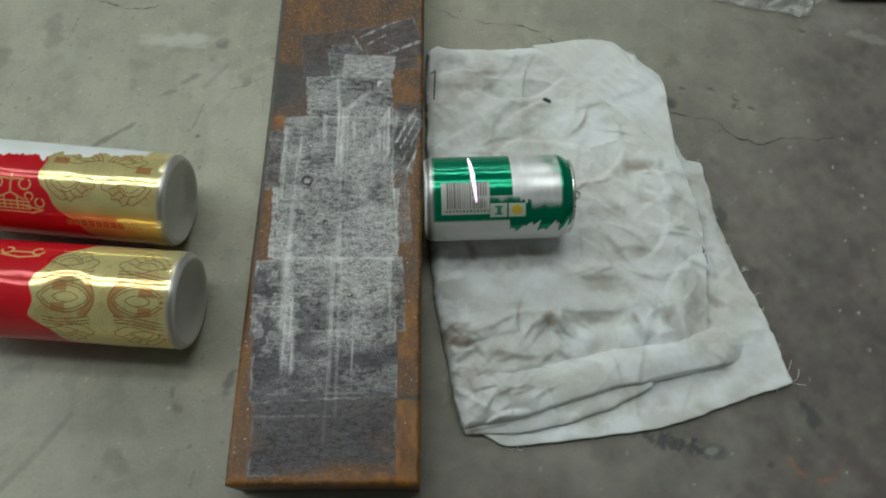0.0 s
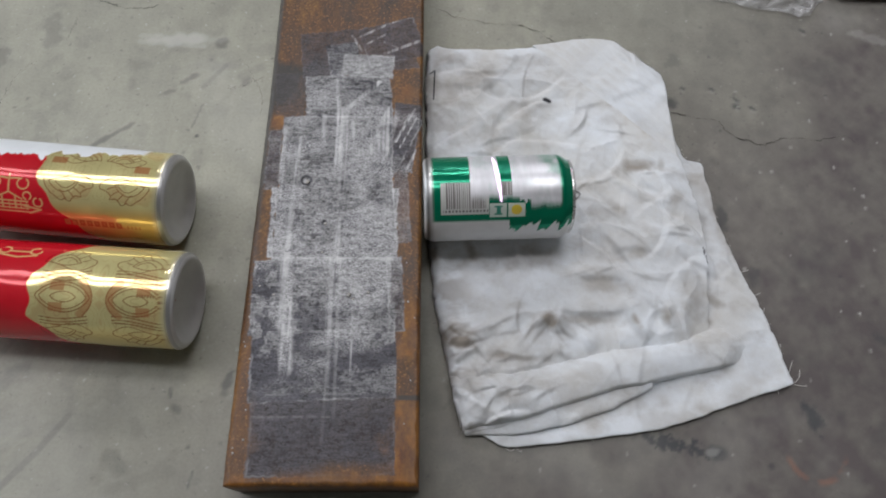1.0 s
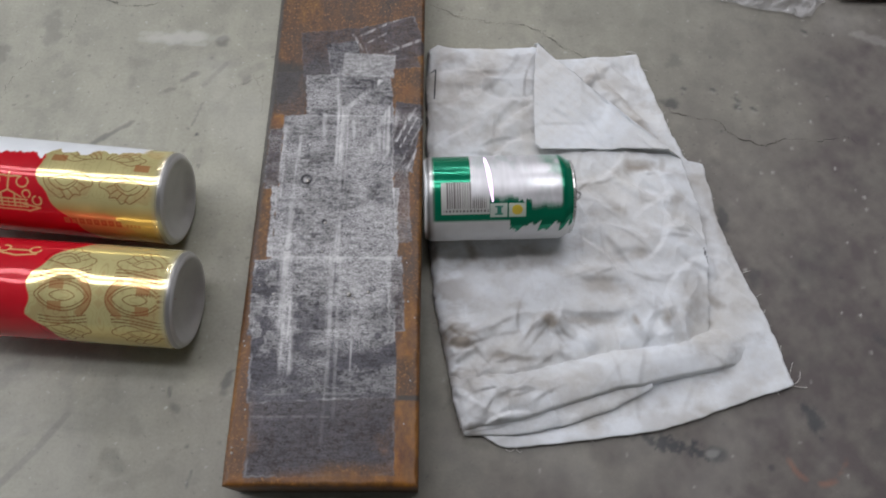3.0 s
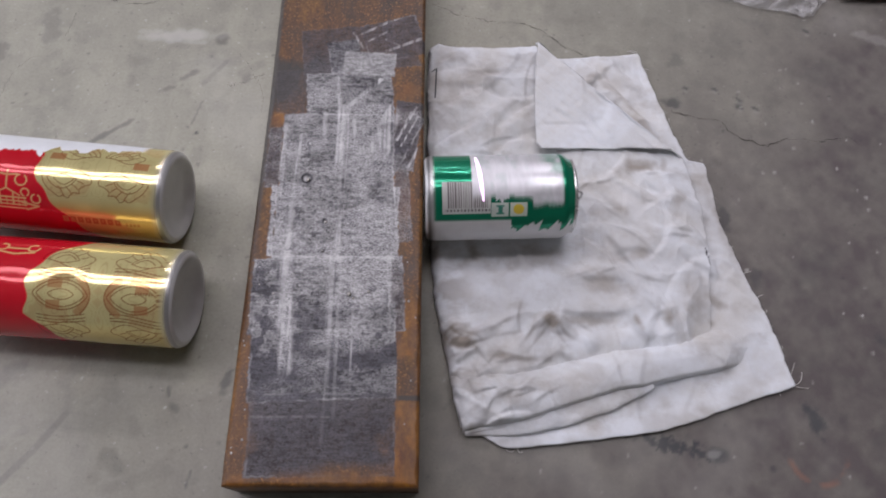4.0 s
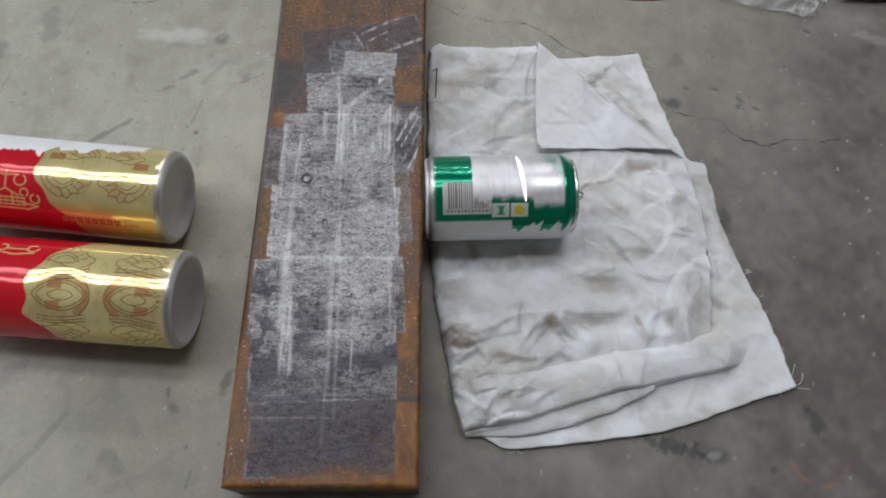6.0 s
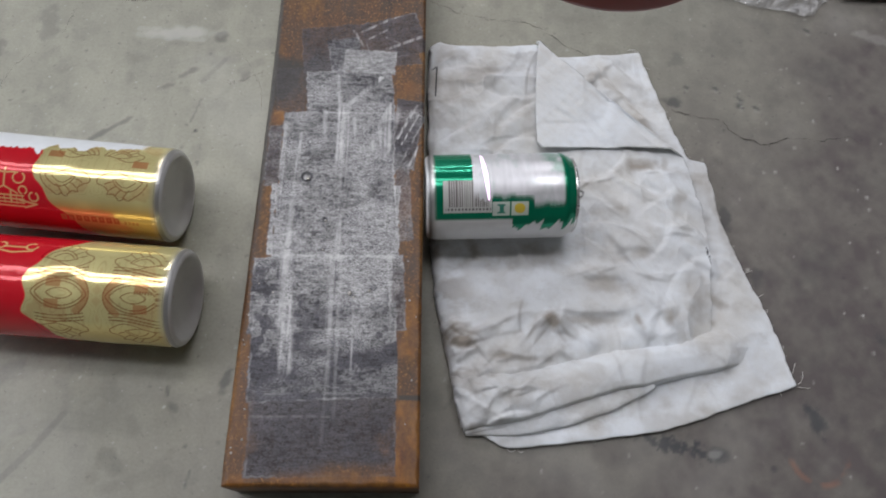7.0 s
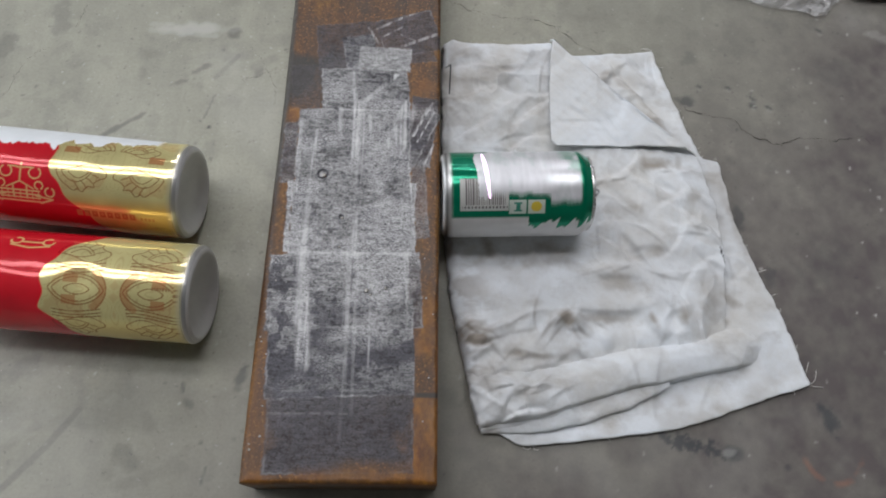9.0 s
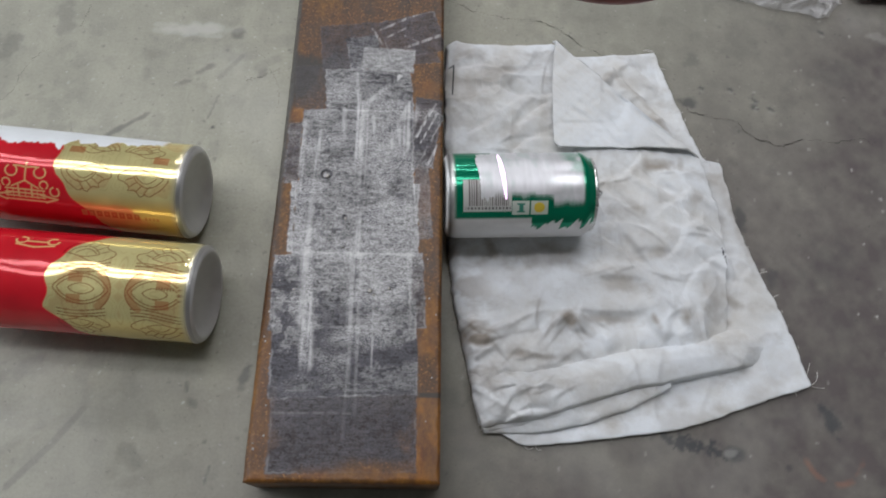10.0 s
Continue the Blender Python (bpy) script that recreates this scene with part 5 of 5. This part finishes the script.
# ---- things at the far border ----
def plastic_bag():
    nu, nv = 110, 70
    u, v = [a.ravel() for a in np.meshgrid(np.linspace(0, 1, nu), np.linspace(0, 1, nv), indexing="ij")]
    X, Y = 0.262 + 0.105 * u, 0.247 - 0.020 * u - 0.006 * np.sin(3 * u) + 0.018 * smooth(0.82, 1.0, u) + 0.075 * v
    rim = np.minimum(1, 6 * np.minimum.reduce([u, 1 - u, v, 1 - v]))
    crumple = np.abs(fbm(X * 70, Y * 70, 5, 3) - 0.5) + 0.6 * np.abs(fbm(X * 150, Y * 150, 15, 2) - 0.5)
    Z = 0.002 + rim * (0.045 * crumple + 0.006 * v)
    X, Y = X + 0.008 * (fbm(X * 70, Y * 70, 6) - 0.5), Y + 0.010 * (fbm(X * 70, Y * 70, 8) - 0.5)
    me = mesh_of("plastic_bag", np.stack([X, Y, Z], 1), grid_faces(nu, nv), FILM)
    ob = tagged(part("plastic_bag", me), "crumpled clear plastic bag lying on the concrete", "plastic bag")
    mod = ob.modifiers.new("thickness", "SOLIDIFY")
    mod.thickness = 0.00015


def maroon_tray():
    bm = bmesh.new()
    bmesh.ops.create_cube(bm, size=1, matrix=Matrix.Translation((0.455, 0.290, 0.012)) @ Matrix.Diagonal((0.17, 0.085, 0.024, 1)))
    bmesh.ops.bevel(bm, geom=bm.edges[:], offset=0.009, segments=4, affect="EDGES")
    bmesh.ops.inset_region(bm, faces=[f for f in bm.faces if f.normal.z > 0.99], thickness=0.006, depth=-0.004)
    for f in bm.faces:
        f.smooth = True
    tagged(part("plastic_tray", bm, MAROON), "dark maroon plastic tray on the concrete", "tray")


def assumed_nozzle():
    """A red round form over the can, assumed a nozzle: a tapered ring with rounded rims on an added dark barrel."""
    def turned(name, profile, material):
        q = np.linspace(0, 2 * math.pi, 64, endpoint=False)
        prof = np.array(profile)
        R, A = np.repeat(prof[:, 0], 64), np.tile(q, len(prof))
        return mesh_of(name, np.stack([R * np.cos(A), R * np.sin(A), np.repeat(prof[:, 1], 64)], 1), grid_faces(len(prof), 64, True)[:, ::-1], material)

    thing = tagged(new("assumed_nozzle"), "round dull red form above the can, assumed to be a nozzle", "nozzle")
    part("ring", turned("ring", ((0.012, 0.002), (0.014, 0.0), (0.034, 0.0), (0.0368, 0.0008), (0.0380, 0.003), (0.0380, 0.016), (0.0370, 0.018), (0.030, 0.022), (0.020, 0.024)), NOZZLE_RED), None, thing)
    part("barrel", turned("barrel", ((0.0, 0.070), (0.017, 0.070), (0.019, 0.068), (0.019, 0.026), (0.021, 0.022), (0.021, 0.020)), GUNMETAL), None, thing, "added dark metal barrel, out of view")
    # unseen hose, added so that the ring hangs from something
    part("hose", turned("hose", ((0.006, 0.068), (0.006, 0.2), (0.006, 3.839), (0.0, 3.839)), GUNMETAL), None, thing, "added thin dark hose up to the ceiling, out of view")
    thing.matrix_world = pose(NOZZLE_WAY[0][1], NOZZLE_WAY[0][2], 0.36)
    return thing


# seconds, and the place over the floor
NOZZLE_WAY = [(0, 0.0528, -0.0396), (2.7, 0.0517, -0.0448), (3.3, 0.0491, -0.0460), (3.8, 0.0461, -0.0480), (4, 0.0461, -0.0515), (4.2, 0.0468, -0.0587), (4.5, 0.0480, -0.0574), (5, 0.0495, -0.0564), (5.5, 0.0569, -0.0535),
              (5.9, 0.0535, -0.0519), (6.4, 0.0434, -0.0522), (6.8, 0.0404, -0.0552), (7, 0.0433, -0.0575), (7.2, 0.0423, -0.0565), (7.5, 0.0403, -0.0551), (7.9, 0.0378, -0.0509), (8.5, 0.0330, -0.0509), (9.4, 0.0293, -0.0502), (10, 0.0261, -0.0540)]
room()
floor()
steel_bar()
beer_can(0, pose(-0.1895, 0.0135, 0.035, 0, 0, 175.0), "red and gold can with its coat partly stripped on concrete")
beer_can(1, pose(-0.1715, -0.0660, 0.035, 0, 0, 176.2), "red and gold can with leaf ornaments on concrete")
COAT, SLEEVE, LINE = green_can()
STRIPS = cloth()
plastic_bag()
maroon_tray()
NOZZLE = assumed_nozzle()

# where the laser stands along the can, in metres from its base
SCAN = [(0, .0386), (.3, .0443), (.6, .0495), (1, .0577), (1.5, .069), (2, .0745), (2.5, .0677), (2.7, .062), (3.3, .044), (3.8, .0434), (4.1, .043), (4.4, .0503),
        (4.8, .0577), (5.2, .066), (5.7, .0733), (6.1, .074), (6.8, .05), (7, .0464), (7.2, .0443), (7.4, .0373), (7.6, .03), (7.8, .0226), (8, .0204), (8.3, .023),
        (8.6, .0278), (8.9, .032), (9.2, .0395), (9.5, .0425), (9.7, .045), (10, .0443)]
# turns of the flap's strips, hinge to tip, in degrees
FLAP = [(0, (0, 0, 2, 1, -3, -8, -24, -70, -140, -172)), (0.8, (0, 0, 2, 1, -3, -8, -24, -70, -140, -172)), (1.1, (2, 4, 5, 4, 2, -3, -14, -45, -95, -140)),
        (1.2, (5, 8, 10, 10, 10, 8, 5, -2, -20, -50)), (1.3, (8, 12, 18, 20, 20, 20, 18, 15, 10, 5)), (1.4, (20, 40, 60, 80, 90, 90, 80, 70, 60, 50)),
        (1.5, (55, 95, 125, 140, 145, 145, 140, 135, 130, 125)), (1.6, (100, 160, 180, 188, 188, 186, 184, 182, 180, 178)),
        (1.7, (118, 172, 188, 188, 186, 184, 182, 180, 180, 180)), (10, (118, 172, 188, 188, 186, 184, 182, 180, 180, 180))]


def flap_pose(k, turns):
    e, nrm = flap_axes()
    place = Vector((FOLD_A[0], FOLD_A[1], 0.0125))
    for i in range(k + 1):
        c, s = math.cos(radians(turns[i])), math.sin(radians(turns[i]))
        y = Vector((nrm[0] * c, nrm[1] * c, s))
        if i < k:
            place = place + y * FLAP_W
    x = Vector((e[0], e[1], 0))
    z = x.cross(y)
    m = Matrix((x, y, z)).transposed().to_4x4()
    m.translation = place
    return m


def motions():
    walk(NOZZLE, [(t, pose(x, y, 0.36)) for t, x, y in NOZZLE_WAY])
    walk(LINE, [(t, pose(s, 0, 0)) for t, s in SCAN])
    slide = [(0, 0), (.3, .006), (.6, .0125), (1, .0215), (1.5, .0300), (2, .0335), (10, .0335)]
    walk(COAT, [(t, pose(d, 0, 0)) for t, d in slide])
    walk(SLEEVE, [(0, pose(.046, 0, 0)), (2.7, pose(.046, 0, 0)), (5, pose(.0134, 0, 0)), (7.9, pose(.0134, 0, 0)), (8.3, pose(.011, 0, 0)), (8.9, pose(.002, 0, 0)), (9.2, pose(0, 0, 0)), (10, pose(0, 0, 0))])
    for k, strip in enumerate(STRIPS):
        walk(strip, [(t, flap_pose(k, turns)) for t, turns in FLAP])


motions()
